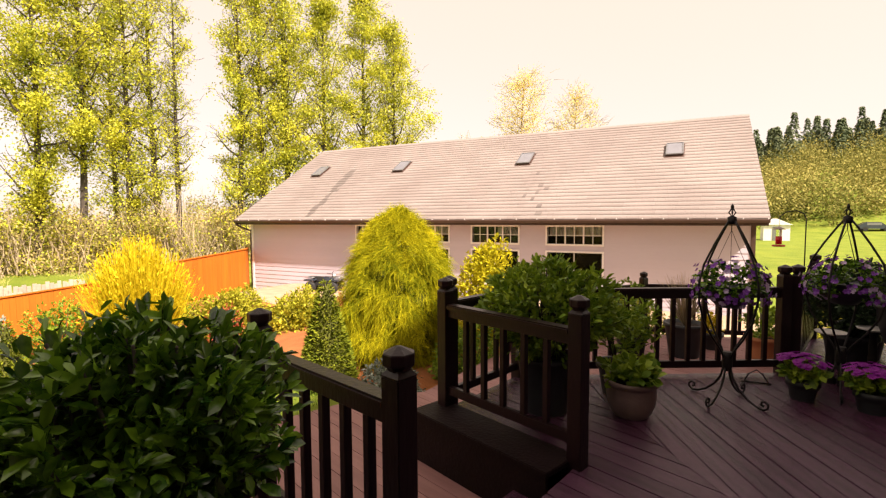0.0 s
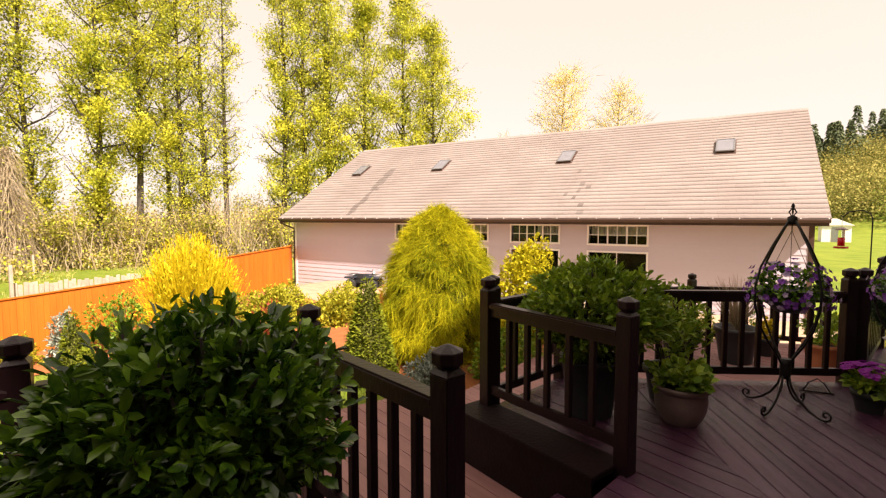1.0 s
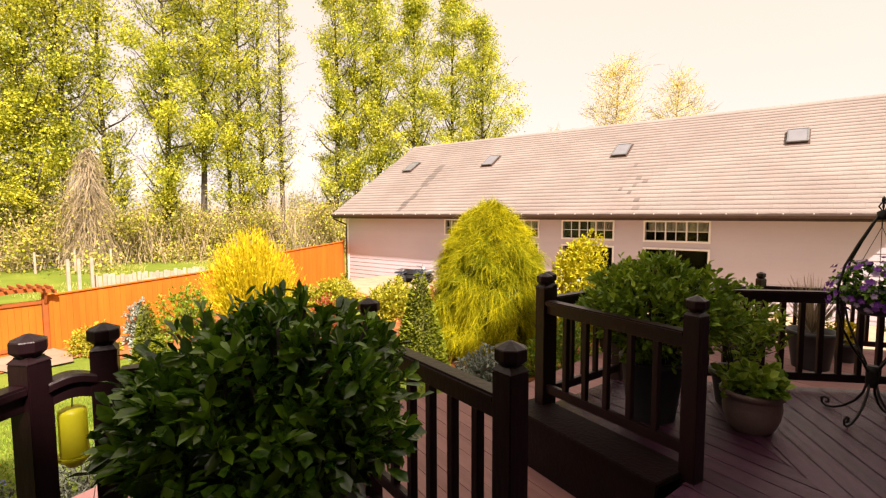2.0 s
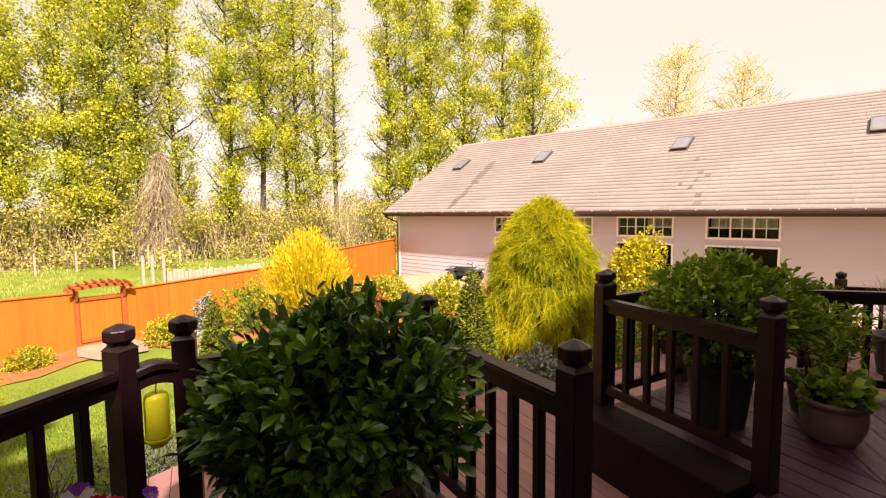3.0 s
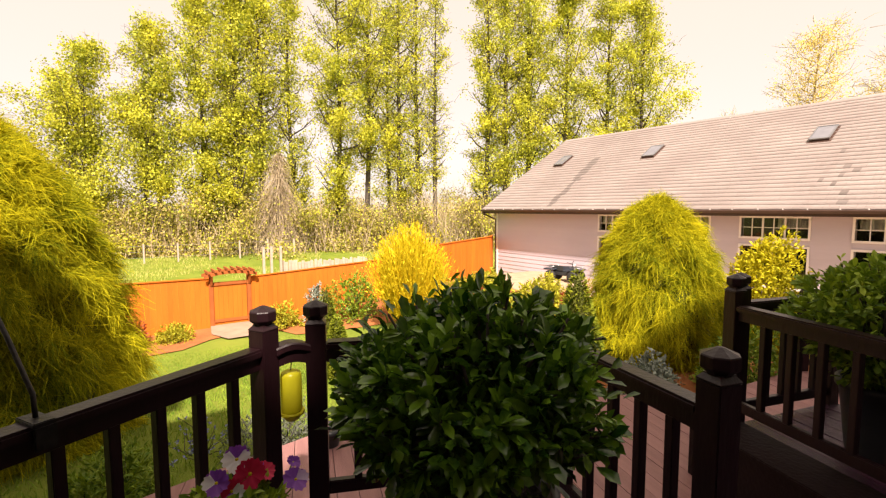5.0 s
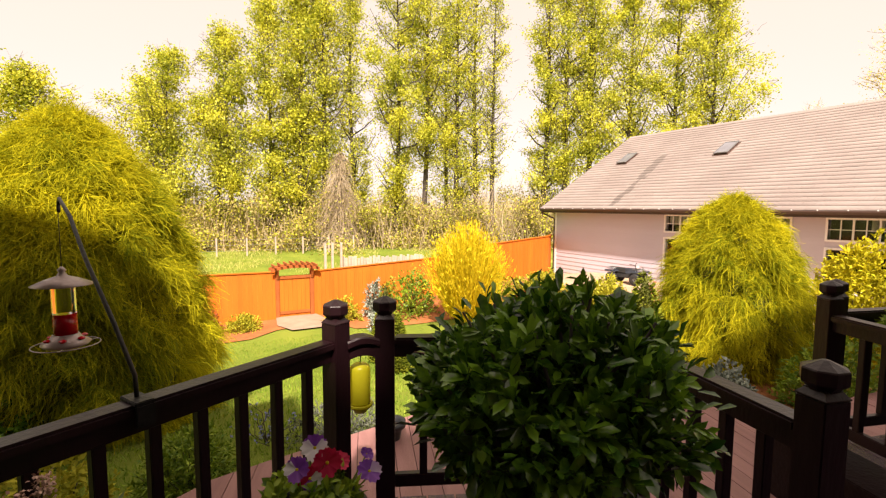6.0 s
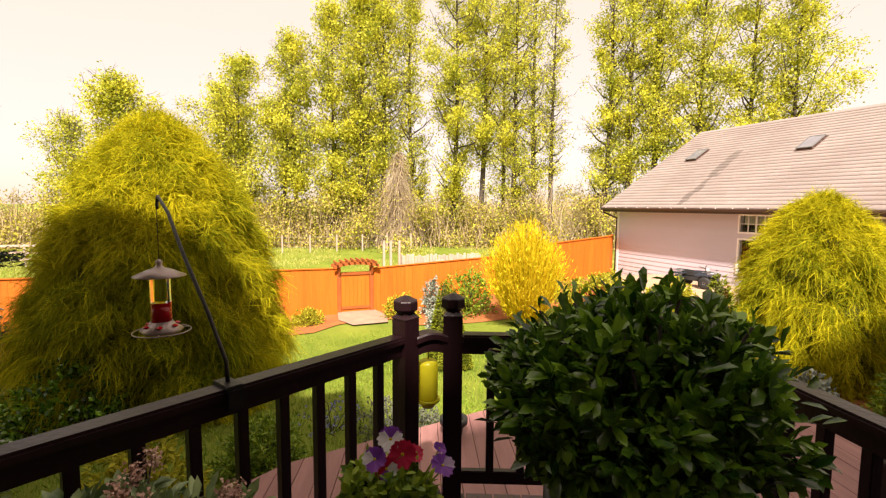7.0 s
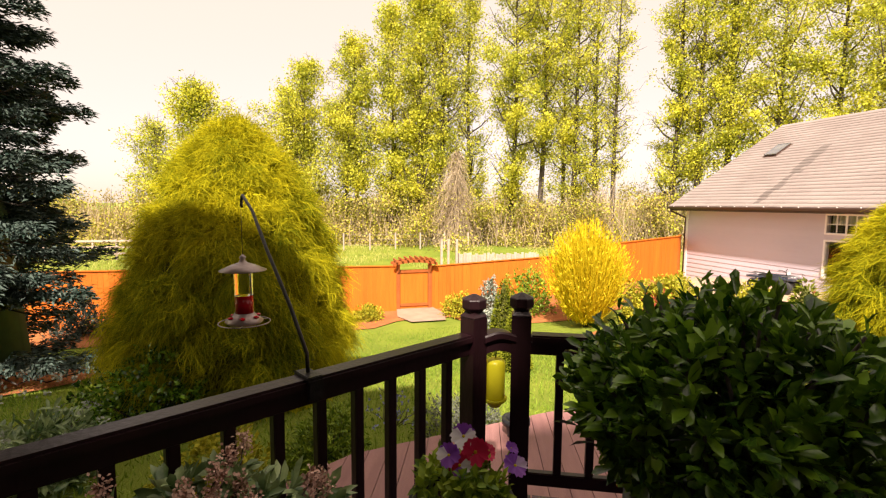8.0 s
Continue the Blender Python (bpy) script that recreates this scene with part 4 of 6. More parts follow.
def cone_spruce(at, r, h, seed, label):
    rng = np.random.default_rng(seed)
    ob = thing("dwarf_spruce", label, "conifer", at)
    n = 5200
    u = 1 - np.sqrt(rng.random(n))
    a = rng.random(n) * 2 * math.pi
    rr = r * (1 - u) ** 0.85 * (0.8 + 0.25 * rng.random(n)) + 0.01
    out = np.stack([np.cos(a), np.sin(a), np.full(n, 0.75)], 1)
    P = np.stack([np.cos(a) * rr * 0.9, np.sin(a) * rr * 0.9, 0.05 + u * h * 0.96], 1)
    leaf_mesh("needles", rng, P, out + rng.normal(size=(n, 3)) * 0.35, 0.075, 0.022, M_CONE, ob)
    # dark cone under the needles, coloured as their inner shade
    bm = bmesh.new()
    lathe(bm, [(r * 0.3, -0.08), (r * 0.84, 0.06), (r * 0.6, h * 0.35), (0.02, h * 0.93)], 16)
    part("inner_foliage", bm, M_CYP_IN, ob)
    return ob


cone_spruce(on_ground(-3.62, 5.35), 0.42, 1.50, 5, "small dense cone-shaped spruce in the bark bed")
cone_spruce(on_ground(-8.2, 3.55), 0.34, 1.65, 6, "small dense cone-shaped spruce on the lawn edge")
cone_spruce(on_ground(-6.6, 3.1), 0.27, 1.0, 7, "very small cone-shaped spruce beside the deck")

# upright bright yellow shrub
rng = np.random.default_rng(8)
fors = thing("yellow_shrub", "tall bright yellow broom-like shrub before the fence", "shrub", on_ground(-11.3, 7.35))
n = 4200
tipd = unit(rng.normal(size=(n, 3)) * np.array([0.23, 0.23, 0]) + np.array([0, 0, 1.0]))
ln = rng.uniform(0.35, 1.0, n) * 3.3 * (1 - 0.55 * np.linalg.norm(tipd[:, :2], axis=1))
s = np.linspace(0.25, 1, 4)[None, :, None]
paths = tipd[:, None] * s * ln[:, None, None] + np.concatenate([tipd[:, :2], np.zeros((n, 1))], 1)[:, None] * (1.3 * s * (1.25 - s))
tagged(ribbons("twig_mass", paths, 0.018, M_FORSY, fors, rng=rng), kind="stuff")
k = rng.integers(0, n, 26000)
f = rng.uniform(0.15, 1, (26000, 1))
P = tipd[k] * f * ln[k][:, None] + np.concatenate([tipd[k][:, :2], np.zeros((26000, 1))], 1) * (1.3 * f * (1.25 - f)) + rng.normal(size=(26000, 3)) * 0.07
leaf_mesh("leaves", rng, P, tipd[k] + rng.normal(size=(26000, 3)) * 0.32, 0.13, 0.032, M_FORSY, fors)
stems(rng, fors, (0, 0, -0.1), [tuple(v * 1.2) for v in tipd[:14]], 0.03)

leafy("golden_shrub", on_ground(-3.05, 9.9), 0.84, 2.50, 9, "rounded golden-yellow shrub by the drive", "shrub", M_GOLDBALL, 3200, 0.085, 0.5)
leafy("golden_shrub", on_ground(-10.3, 9.0), 1.05, 1.35, 10, "low yellow-green shrub in the bark bed", "shrub", M_GOLDLEAF, 1500, 0.11)
leafy("golden_shrub", on_ground(-8.6, 10.0), 0.9, 1.15, 11, "low yellow-green shrub in the bark bed", "shrub", M_GOLDLEAF, 1200, 0.11)
leafy("golden_shrub", on_ground(-7.0, 9.6), 0.6, 0.9, 12, "small pale yellow shrub in the bark bed", "shrub", M_GOLDLEAF, 700, 0.10)
for x, y, r_, h_, m_, s_, lab in ((-14.5, 1.55, 0.55, 0.55, M_GOLDLEAF, 13, "small yellow-green shrub at the fence foot"), (-14.4, 4.55, 0.65, 0.85, M_GOLDLEAF, 14, "small yellow-green shrub at the fence foot"),
                              (-14.3, 5.6, 0.40, 1.45, M_SILVER, 15, "pale flowering shrub at the fence"), (-13.8, 6.75, 0.95, 1.75, M_GREEN, 16, "green shrub beside the yellow one"),
                              (-13.2, 9.4, 0.8, 1.3, M_GREEN, 17, "green shrub at the fence"), (-14.7, 0.55, 0.45, 0.8, M_REDLEAF, 18, "dark red-leaved shrub at the fence"),
                              (-12.6, 5.2, 0.45, 0.75, M_SILVER, 19, "low silver-leaved shrub near the fence"), (-14.6, -6.3, 0.8, 1.0, M_SPRUCE, 20, "dark blue-green shrub at the fence"),
                              (-11.9, 10.9, 0.8, 0.9, M_GOLDLEAF, 21, "yellow-green shrub by the drive"), (-14.2, -0.6, 0.6, 0.9, M_GREEN, 22, "green shrub at the fence")):
    leafy("garden_shrub", on_ground(x, y), r_, h_, s_, lab, "shrub", m_, int(420 * r_ * h_ + 250), 0.10, 0.45)
leafy("dark_shrub", on_ground(-5.2, -1.75), 0.85, 1.05, 23, "dark green shrub below the golden cypress", "shrub", M_LAUREL, 1500, 0.07, 0.5)
leafy("budding_rhododendron", on_ground(-4.05, -2.35), 0.60, 0.60, 24, "grey-green rhododendron with pale buds", "shrub", M_PIERIS, 420, 0.11, 0.35, True)
rng = np.random.default_rng(25)
bud = bpy.data.objects["budding_rhododendron"]
P = ball(rng, 46, 0.9) * np.array([0.60, 0.60, 0.85])
P[:, 2] = np.abs(P[:, 2]) + 0.12
tagged(leaf_mesh("bud_mass", rng, np.repeat(P, 9, 0) + rng.normal(size=(414, 3)) * 0.018, rng.normal(size=(414, 3)) + np.array([0, 0, 1]), 0.035, 0.022, M_SILVER, bud), kind="stuff")
leafy("lime_shrub", on_ground(-3.15, -0.75), 0.46, 0.80, 26, "yellow-green shrub beside the lower deck", "shrub", M_GOLDLEAF, 700, 0.06, 0.5)
leafy("lime_shrub", on_ground(-3.75, 0.05), 0.40, 0.50, 27, "green perennial clump beside the lower deck", "shrub", M_GREEN, 500, 0.07, 0.3)
leafy("lavender_clump", on_ground(-3.85, 1.35), 0.50, 0.48, 28, "grey-green lavender clump, darkened as shade, beside the lower deck", "shrub", M_LAVENDER, 600, 0.06, 0.2)
leafy("blue_flower_clump", on_ground(-4.4, 0.75), 0.40, 0.42, 29, "clump of small blue spring flowers", "flowers", M_BLUEFL, 60, 0.028, 0.6)
leafy("silver_shrub", on_ground(-2.50, 5.25), 0.42, 0.58, 30, "silver-leaved shrub beside the lower deck", "shrub", M_SILVER, 700, 0.06, 0.5)
leafy("green_shrub", on_ground(-1.9, 6.4), 0.6, 1.0, 31, "green shrub beside the lower deck", "shrub", M_GREEN, 800, 0.07, 0.5)
leafy("green_shrub", on_ground(-0.2, 10.2), 0.95, 1.45, 32, "yellow-green shrub beyond the lower deck", "shrub", M_GOLDLEAF, 1100, 0.08, 0.5)
leafy("green_shrub", on_ground(0.9, 10.3), 0.7, 1.05, 33, "green shrub beyond the lower deck", "shrub", M_GREEN, 700, 0.08, 0.5)
leafy("green_shrub", on_ground(3.1, 11.6), 0.9, 1.7, 34, "yellow-green shrub by the drive", "shrub", M_GOLDLEAF, 1100, 0.08, 0.5)
for x, y, s_ in ((-9.2, 8.1, 35), (-6.0, 8.4, 36)):
    leafy("red_tip_shrub", on_ground(x, y), 0.55, 1.2, s_, "shrub with copper-red new leaves", "shrub", M_REDLEAF, 260, 0.10, 0.35)

# ---- pots and stands on the upper deck ----
pot1 = thing("potted_plant", "low leafy plant in a pinkish grey ceramic pot", "potted plant", (0.43, 4.22, 0))
bm = bmesh.new()
lathe(bm, [(0.125, 0), (0.150, 0.03), (0.178, 0.10), (0.186, 0.17), (0.182, 0.23), (0.186, 0.245), (0.204, 0.255), (0.208, 0.278), (0.200, 0.290), (0.182, 0.288), (0.170, 0.25)], 32, cap=False)
part("pot", bm, M_POT, pot1)
bm = bmesh.new()
lathe(bm, [(0.001, 0.252), (0.174, 0.256)], 24, cap=False)
part("soil", bm, M_SOIL, pot1)
rng = np.random.default_rng(40)
P = ball(rng, 60) * np.array([0.22, 0.22, 0.10]) + np.array([0, 0, 0.36])
whorls(rng, P, P * np.array([1, 1, 0]) + np.array([0, 0, 0.3]), 6, 0.085, 0.06, M_GREEN, pot1)
pot2 = thing("potted_plant", "upright green shrub in a small dark pot", "potted plant", (0.27, 4.66, 0))
round_pot(pot2, 0.12, 0.16, 0.28, M_POT_DK)
P = ball(rng, 110) * np.array([0.30, 0.24, 0.30]) + np.array([0.06, 0, 0.62])
whorls(rng, P, P * np.array([1, 1, 0]) + np.array([0, 0, 0.3]), 7, 0.075, 0.03, M_GREEN, pot2)
stems(rng, pot2, (0, 0, 0.2), [tuple(v) for v in P[::6]], 0.006)


def flower_mesh(name, petals, length, width, material):
    """One open flower of flat petals that rise a little round the middle."""
    bm = bmesh.new()
    mid = bm.verts.new((0, 0, -0.004))
    for k in range(petals):
        a = 2 * math.pi * k / petals
        ca, sa = math.cos(a), math.sin(a)
        pts = [(length * 0.55, -width / 2, 0.004), (length, -width * 0.32, 0.008), (length * 1.03, width * 0.30, 0.006), (length * 0.55, width / 2, 0.005)]
        bm.faces.new([mid] + [bm.verts.new((x * ca - y * sa, x * sa + y * ca, z)) for x, y, z in pts])
    me = bpy.data.meshes.new(name)
    bm.to_mesh(me)
    bm.free()
    me.materials.append(material)
    return me


def flower_stand(at, turn, seed, label, scale=1.0):
    """Iron stand with an onion-shaped hoop, scrolled feet and a hanging basket of petunias."""
    ob = thing("flower_stand", label, "plant stand", at)
    ob.rotation_euler = (0, 0, turn)
    ob.scale = (scale, scale, scale)
    hoop = [(0.025, 1.52), (0.07, 1.46), (0.16, 1.32), (0.25, 1.16), (0.29, 1.0), (0.285, 0.86), (0.24, 0.70), (0.16, 0.56), (0.07, 0.44), (0.028, 0.36), (0.025, 0.28)]
    for k in range(4):
        a = k * math.pi / 2 + 0.4
        bm = bmesh.new()
        tube(bm, [(r_ * math.cos(a), r_ * math.sin(a), z_) for r_, z_ in hoop], 0.0085, 8)
        part("hoop_rod", bm, M_IRON, ob)
        foot = [(0.025, 0.30), (0.05, 0.20), (0.10, 0.12), (0.17, 0.055), (0.235, 0.02), (0.285, 0.012), (0.315, 0.030), (0.32, 0.062), (0.298, 0.082), (0.272, 0.074), (0.268, 0.050), (0.288, 0.042)]
        bm = bmesh.new()
        tube(bm, [(r_ * math.cos(a + 0.4), r_ * math.sin(a + 0.4), z_) for r_, z_ in foot], 0.009, 8)
        part("scroll_foot", bm, M_IRON, ob)
    bm = bmesh.new()
    lathe(bm, [(0.034, 0.26), (0.04, 0.30), (0.04, 0.38), (0.034, 0.42)], 12)
    part("collar", bm, M_IRON, ob)
    bm = bmesh.new()
    lathe(bm, [(0.03, 1.49), (0.035, 1.50), (0.035, 1.545), (0.012, 1.56)], 12)
    part("collar", bm, M_IRON, ob)
    bm = bmesh.new()
    for k in range(6):
        a = k * math.pi / 3
        tube(bm, [(0.006 * math.cos(a), 0.006 * math.sin(a), 1.555), (0.028 * math.cos(a + 0.3), 0.028 * math.sin(a + 0.3), 1.585), (0.006 * math.cos(a + 0.6), 0.006 * math.sin(a + 0.6), 1.62)], 0.004, 6)
    lathe(bm, [(0.006, 1.61), (0.014, 1.63), (0.010, 1.645), (0.001, 1.66)], 10)
    part("finial", bm, M_IRON, ob)
    bm = bmesh.new()
    for k in range(3):
        a = k * 2.094 + 0.2
        tube(bm, [(0, 0, 1.44), (0.2 * math.cos(a), 0.2 * math.sin(a), 0.98)], 0.0022, 5)
    tube(bm, [(0, 0, 1.50), (0, 0, 1.44)], 0.004, 5)
    part("hanger", bm, M_IRON, ob)
    bm = bmesh.new()
    lathe(bm, [(0.09, 0.80), (0.16, 0.87), (0.20, 0.98), (0.205, 0.98), (0.19, 0.97), (0.02, 0.95)], 24)
    part("basket", bm, M_POT_DK, ob)
    rng = np.random.default_rng(seed)
    P = ball(rng, 190, 0.55) * np.array([0.28, 0.28, 0.17]) + np.array([0, 0, 1.02])
    P[:, 2] -= 0.10 * (np.linalg.norm(P[:, :2], axis=1) / 0.28) ** 3 * rng.random(190)
    whorls(rng, P, P - np.array([0, 0, 0.95]), 7, 0.045, 0.026, M_LAUREL, ob, back=0.03)
    for m_, cnt in ((M_PURPLE, 105), (M_LILAC, 45)):
        bloom = flower_mesh("petunia", 5, 0.023, 0.021, m_)
        for _ in range(cnt):
            d = Vector(unit(rng.normal(size=(1, 3)) + np.array([0, 0, 0.25]))[0])
            k = rng.uniform(0.92, 1.1)
            at_ = Vector((d.x * 0.30 * k, d.y * 0.30 * k, 1.02 + d.z * 0.185 * k - 0.14 * rng.random() * math.hypot(d.x, d.y) ** 3))
            share("flower", bloom, ob, Matrix.Translation(at_) @ d.to_track_quat("Z", "Y").to_matrix().to_4x4() @ Matrix.Rotation(rng.random() * 6, 4, "Z") @ Matrix.Diagonal((*[rng.uniform(0.75, 1.15)] * 3, 1)))
    return ob


flower_stand((1.12, 4.875, 0), 0.25, 50, "black iron flower stand with a hanging basket of purple petunias")
flower_stand((2.01, 5.47, 0), 0.6, 51, "black iron flower stand with a darker purple basket", 1.0)


def cineraria(at, seed, label):
    ob = thing("potted_flowers", label, "potted flowers", at)
    round_pot(ob, 0.085, 0.115, 0.17, M_POT_DK, 0.01)
    rng = np.random.default_rng(seed)
    P = ball(rng, 70) * np.array([0.16, 0.16, 0.07]) + np.array([0, 0, 0.24])
    whorls(rng, P, P * np.array([1, 1, 0]) + np.array([0, 0, 0.12]), 6, 0.075, 0.055, M_GREEN, ob)
    bloom = flower_mesh("daisy", 9, 0.030, 0.014, M_MAGENTA)
    for _ in range(70):
        a, q = rng.random() * 2 * math.pi, 0.185 * math.sqrt(rng.random())
        tilt = Vector((math.cos(a) * q * 3, math.sin(a) * q * 3, 1))
        z = 0.37 - 1.5 * q * q + rng.uniform(-0.02, 0.025)
        share("flower", bloom, ob, Matrix.Translation((math.cos(a) * q, math.sin(a) * q, z)) @ tilt.to_track_quat("Z", "Y").to_matrix().to_4x4())
    return ob


cineraria((1.70, 5.20, 0), 52, "magenta daisy-like flowers in a dark pot")
cineraria((2.13, 5.10, 0), 53, "magenta daisy-like flowers in a dark pot")
urn = thing("garden_urn", "dark weathered lidded urn among the flower pots", "urn", (2.52, 5.75, 0))
bm = bmesh.new()
lathe(bm, [(0.13, 0), (0.13, 0.05), (0.07, 0.10), (0.06, 0.30), (0.14, 0.42), (0.20, 0.60), (0.21, 0.72), (0.23, 0.74), (0.23, 0.77)], 28)
part("body", bm, M_POT_DK, urn)
bm = bmesh.new()
lathe(bm, [(0.22, 0.772), (0.17, 0.83), (0.06, 0.87), (0.03, 0.89), (0.045, 0.92), (0.03, 0.95), (0.002, 0.955)], 28)
part("lid", bm, M_POT_DK, urn)
for x, y, z in ((2.02, 5.86, 0.46), (2.36, 5.98, 0.50)):
    ob = thing("bird_bath_dish", "pale shallow dish on a dark pedestal", "dish", (x, y, 0))
    bm = bmesh.new()
    lathe(bm, [(0.08, 0), (0.04, 0.05), (0.03, z - 0.05), (0.05, z - 0.02)], 16)
    part("pedestal", bm, M_IRON, ob)
    bm = bmesh.new()
    lathe(bm, [(0.04, z - 0.02), (0.12, z), (0.13, z + 0.012), (0.11, z + 0.008), (0.01, z - 0.008)], 24)
    part("dish", bm, M_TRIM, ob)
ob = thing("boot_scraper", "small black iron stand on the deck", "stand", (1.40, 5.46, 0))
bm = bmesh.new()
tube(bm, [(-0.12, 0, 0.01), (0.12, 0.02, 0.01)], 0.008, 6)
tube(bm, [(-0.10, 0, 0.01), (-0.06, 0, 0.09), (0.0, 0.01, 0.13), (0.05, 0.01, 0.09), (0.1, 0.02, 0.01)], 0.006, 6)
part("frame", bm, M_IRON, ob)

def evergreen_pot(at, r_, h_, seed, label):
    ob = thing("potted_evergreen", label, "potted plant", at)
    round_pot(ob, 0.17, 0.22, 0.36, M_POT_DK)
    rng = np.random.default_rng(seed)
    P = ball(rng, 420) * np.array([r_, r_, h_ / 2]) + np.array([0, 0, 0.34 + h_ / 2])
    whorls(rng, P, P - np.array([0, 0, 0.4]), 8, 0.065, 0.030, M_CONE_DK, ob)
    stems(rng, ob, (0, 0, 0.3), [tuple(v) for v in P[::24]], 0.008)
    return ob


evergreen_pot((2.30, 6.42, 0), 0.40, 0.66, 55, "dark green evergreen shrub in a dark pot")
evergreen_pot((2.86, 6.30, 0), 0.42, 0.80, 56, "dark green evergreen shrub in a dark pot")
evergreen_pot((2.55, 7.05, 0), 0.42, 0.72, 57, "dark green evergreen shrub in a dark pot by the rail")

# flower pots by the near railing
pans = thing("pansy_planter", "tall planter of purple, white and crimson pansies", "potted flowers", (-0.99, 0.425, 0.015))
round_pot(pans, 0.13, 0.16, 0.52, M_POT_DK)
rng = np.random.default_rng(60)
P = ball(rng, 120) * np.array([0.17, 0.17, 0.10]) + np.array([0, 0, 0.56])
whorls(rng, P, P * np.array([1, 1, 0]) + np.array([0, 0, 0.2]), 7, 0.05, 0.024, M_GREEN, pans)


def pansy(at, face, size, cols):
    """Five overlapping rounded petals turned to face a direction."""
    ob = thing("pansy", "", "")
    ob.parent = pans
    stand = Matrix.Translation(at) @ Vector(face).to_track_quat("Z", "Y").to_matrix().to_4x4()
    ob.matrix_local = stand
    for k, (a, c) in enumerate(zip((60, 120, 0, 180, 270), cols)):
        bm = bmesh.new()
        rim = []
        for i in range(13):
            t = -1 + 2 * i / 12
            rad = size * (0.52 + 0.05 * math.cos(i * 2.2))
            ang = radians(a) + t * radians(52)
            rim.append(bm.verts.new((math.cos(ang) * rad * math.sqrt(max(0.05, 1 - t * t * 0.45)), math.sin(ang) * rad * math.sqrt(max(0.05, 1 - t * t * 0.45)), 0.003 * k + 0.0015 * math.sin(i * 1.1))))
        mid = bm.verts.new((0, 0, 0.002 * k - 0.006))
        for u_, v_ in zip(rim, rim[1:]):
            bm.faces.new((mid, u_, v_)).smooth = True
        part("petal", bm, c, ob)
    bm = bmesh.new()
    bmesh.ops.create_uvsphere(bm, u_segments=8, v_segments=6, radius=size * 0.07)
    part("flower_eye", bm, M_FORSY, ob)
    bm = bmesh.new()
    q = stand.inverted()
    tube(bm, [q @ Vector((at[0] * 0.6, at[1] * 0.6, 0.54)), q @ Vector((at[0] * 0.9, at[1] * 0.9, at[2] - 0.03)), (0, 0, -0.004)], 0.0028, 5)
    part("stalk", bm, M_GREEN, ob)


V5, W5, R5 = M_PURPLE, M_WHITE, M_RED
pansy((-0.035, 0.015, 0.715), (0.8, -0.3, 0.5), 0.085, (V5, V5, W5, W5, W5))
pansy((0.005, 0.045, 0.675), (0.9, -0.2, 0.3), 0.092, (R5, R5, R5, R5, R5))
pansy((0.045, -0.06, 0.70), (0.75, -0.4, 0.5), 0.075, (V5, V5, V5, W5, V5))
pansy((0.02, -0.015, 0.645), (0.9, -0.3, 0.2), 0.075, (R5, R5, W5, R5, V5))
pansy((0.02, 0.185, 0.615), (0.6, 0.1, 0.8), 0.085, (V5, V5, M_LILAC, V5, V5))
pansy((-0.04, 0.10, 0.645), (0.6, 0.2, 0.7), 0.07, (R5, V5, R5, V5, R5))
pansy((-0.05, 0.20, 0.64), (0.5, 0.3, 0.6), 0.05, (V5, V5, V5, V5, V5))

pie = thing("pieris_planter", "pieris with dusty pink bud clusters in a dark planter", "potted plant", (-0.74, -0.34, 0))
round_pot(pie, 0.17, 0.22, 0.55, M_POT_DK)
rng = np.random.default_rng(61)
P = ball(rng, 150) * np.array([0.34, 0.42, 0.13]) + np.array([0, 0, 0.67])
whorls(rng, P, P - np.array([0, 0, 0.5]), 9, 0.070, 0.026, M_PIERIS, pie)
c = ball(rng, 26, 0.4) * np.array([0.33, 0.36, 0.06])
c[:, 2] = 0.805 - 0.35 * (c[:, 0] ** 2 + c[:, 1] ** 2) + rng.uniform(-0.02, 0.05, 26)
cl = np.repeat(c, 150, 0) + rng.normal(size=(26 * 150, 3)) * np.array([0.011, 0.011, 0.018])
tagged(leaf_mesh("bud_mass", rng, cl, rng.normal(size=(26 * 150, 3)) + np.array([0, 0, 0.6]), 0.011, 0.009, M_PINKBUD, pie), kind="stuff")
stems(rng, pie, (0, 0, 0.5), [tuple(v) for v in P[::8]] + [tuple(v) for v in c], 0.005)

# shepherd hook clamped to the rail, and the hummingbird feeder on it
hook = thing("rail_hook", "black iron rod hook clamped to the deck rail", "hook", (-1.318, -0.072, 0.885))
bm = bmesh.new()
tube(bm, [(0, 0, -0.02), (-0.02, -0.005, 0.08), (-0.12, -0.065, 0.24), (-0.345, -0.165, 0.44), (-0.602, -0.248, 0.60), (-0.822, -0.318, 0.675), (-0.867, -0.328, 0.668), (-0.877, -0.333, 0.635), (-0.852, -0.328, 0.618)], 0.0075, 8)
part("rod", bm, M_IRON, hook)
bm = bmesh.new()
m = Matrix.Rotation(math.atan2(D[1] - K[1], D[0] - K[0]), 4, "Z")
box(bm, -0.03, 0.03, -0.056, 0.056, -0.004, 0.012, 0.003, m=m)
box(bm, -0.03, 0.03, 0.046, 0.058, -0.075, 0.0, 0.003, m=m)
box(bm, -0.03, 0.03, -0.058, -0.046, -0.075, 0.0, 0.003, m=m)
part("clamp", bm, M_IRON, hook)
feed = thing("hummingbird_feeder", "hummingbird feeder half full of red nectar hanging from the hook", "bird feeder", (-2.18, -0.405, 0.885))
bm = bmesh.new()
lathe(bm, [(0.115, 0.285), (0.118, 0.288), (0.06, 0.315), (0.022, 0.328), (0.012, 0.345), (0.018, 0.355), (0.004, 0.37)], 28)
part("roof", bm, M_TIN, feed)
bm = bmesh.new()
lathe(bm, [(0.046, 0.06), (0.046, 0.288)], 24, cap=False)
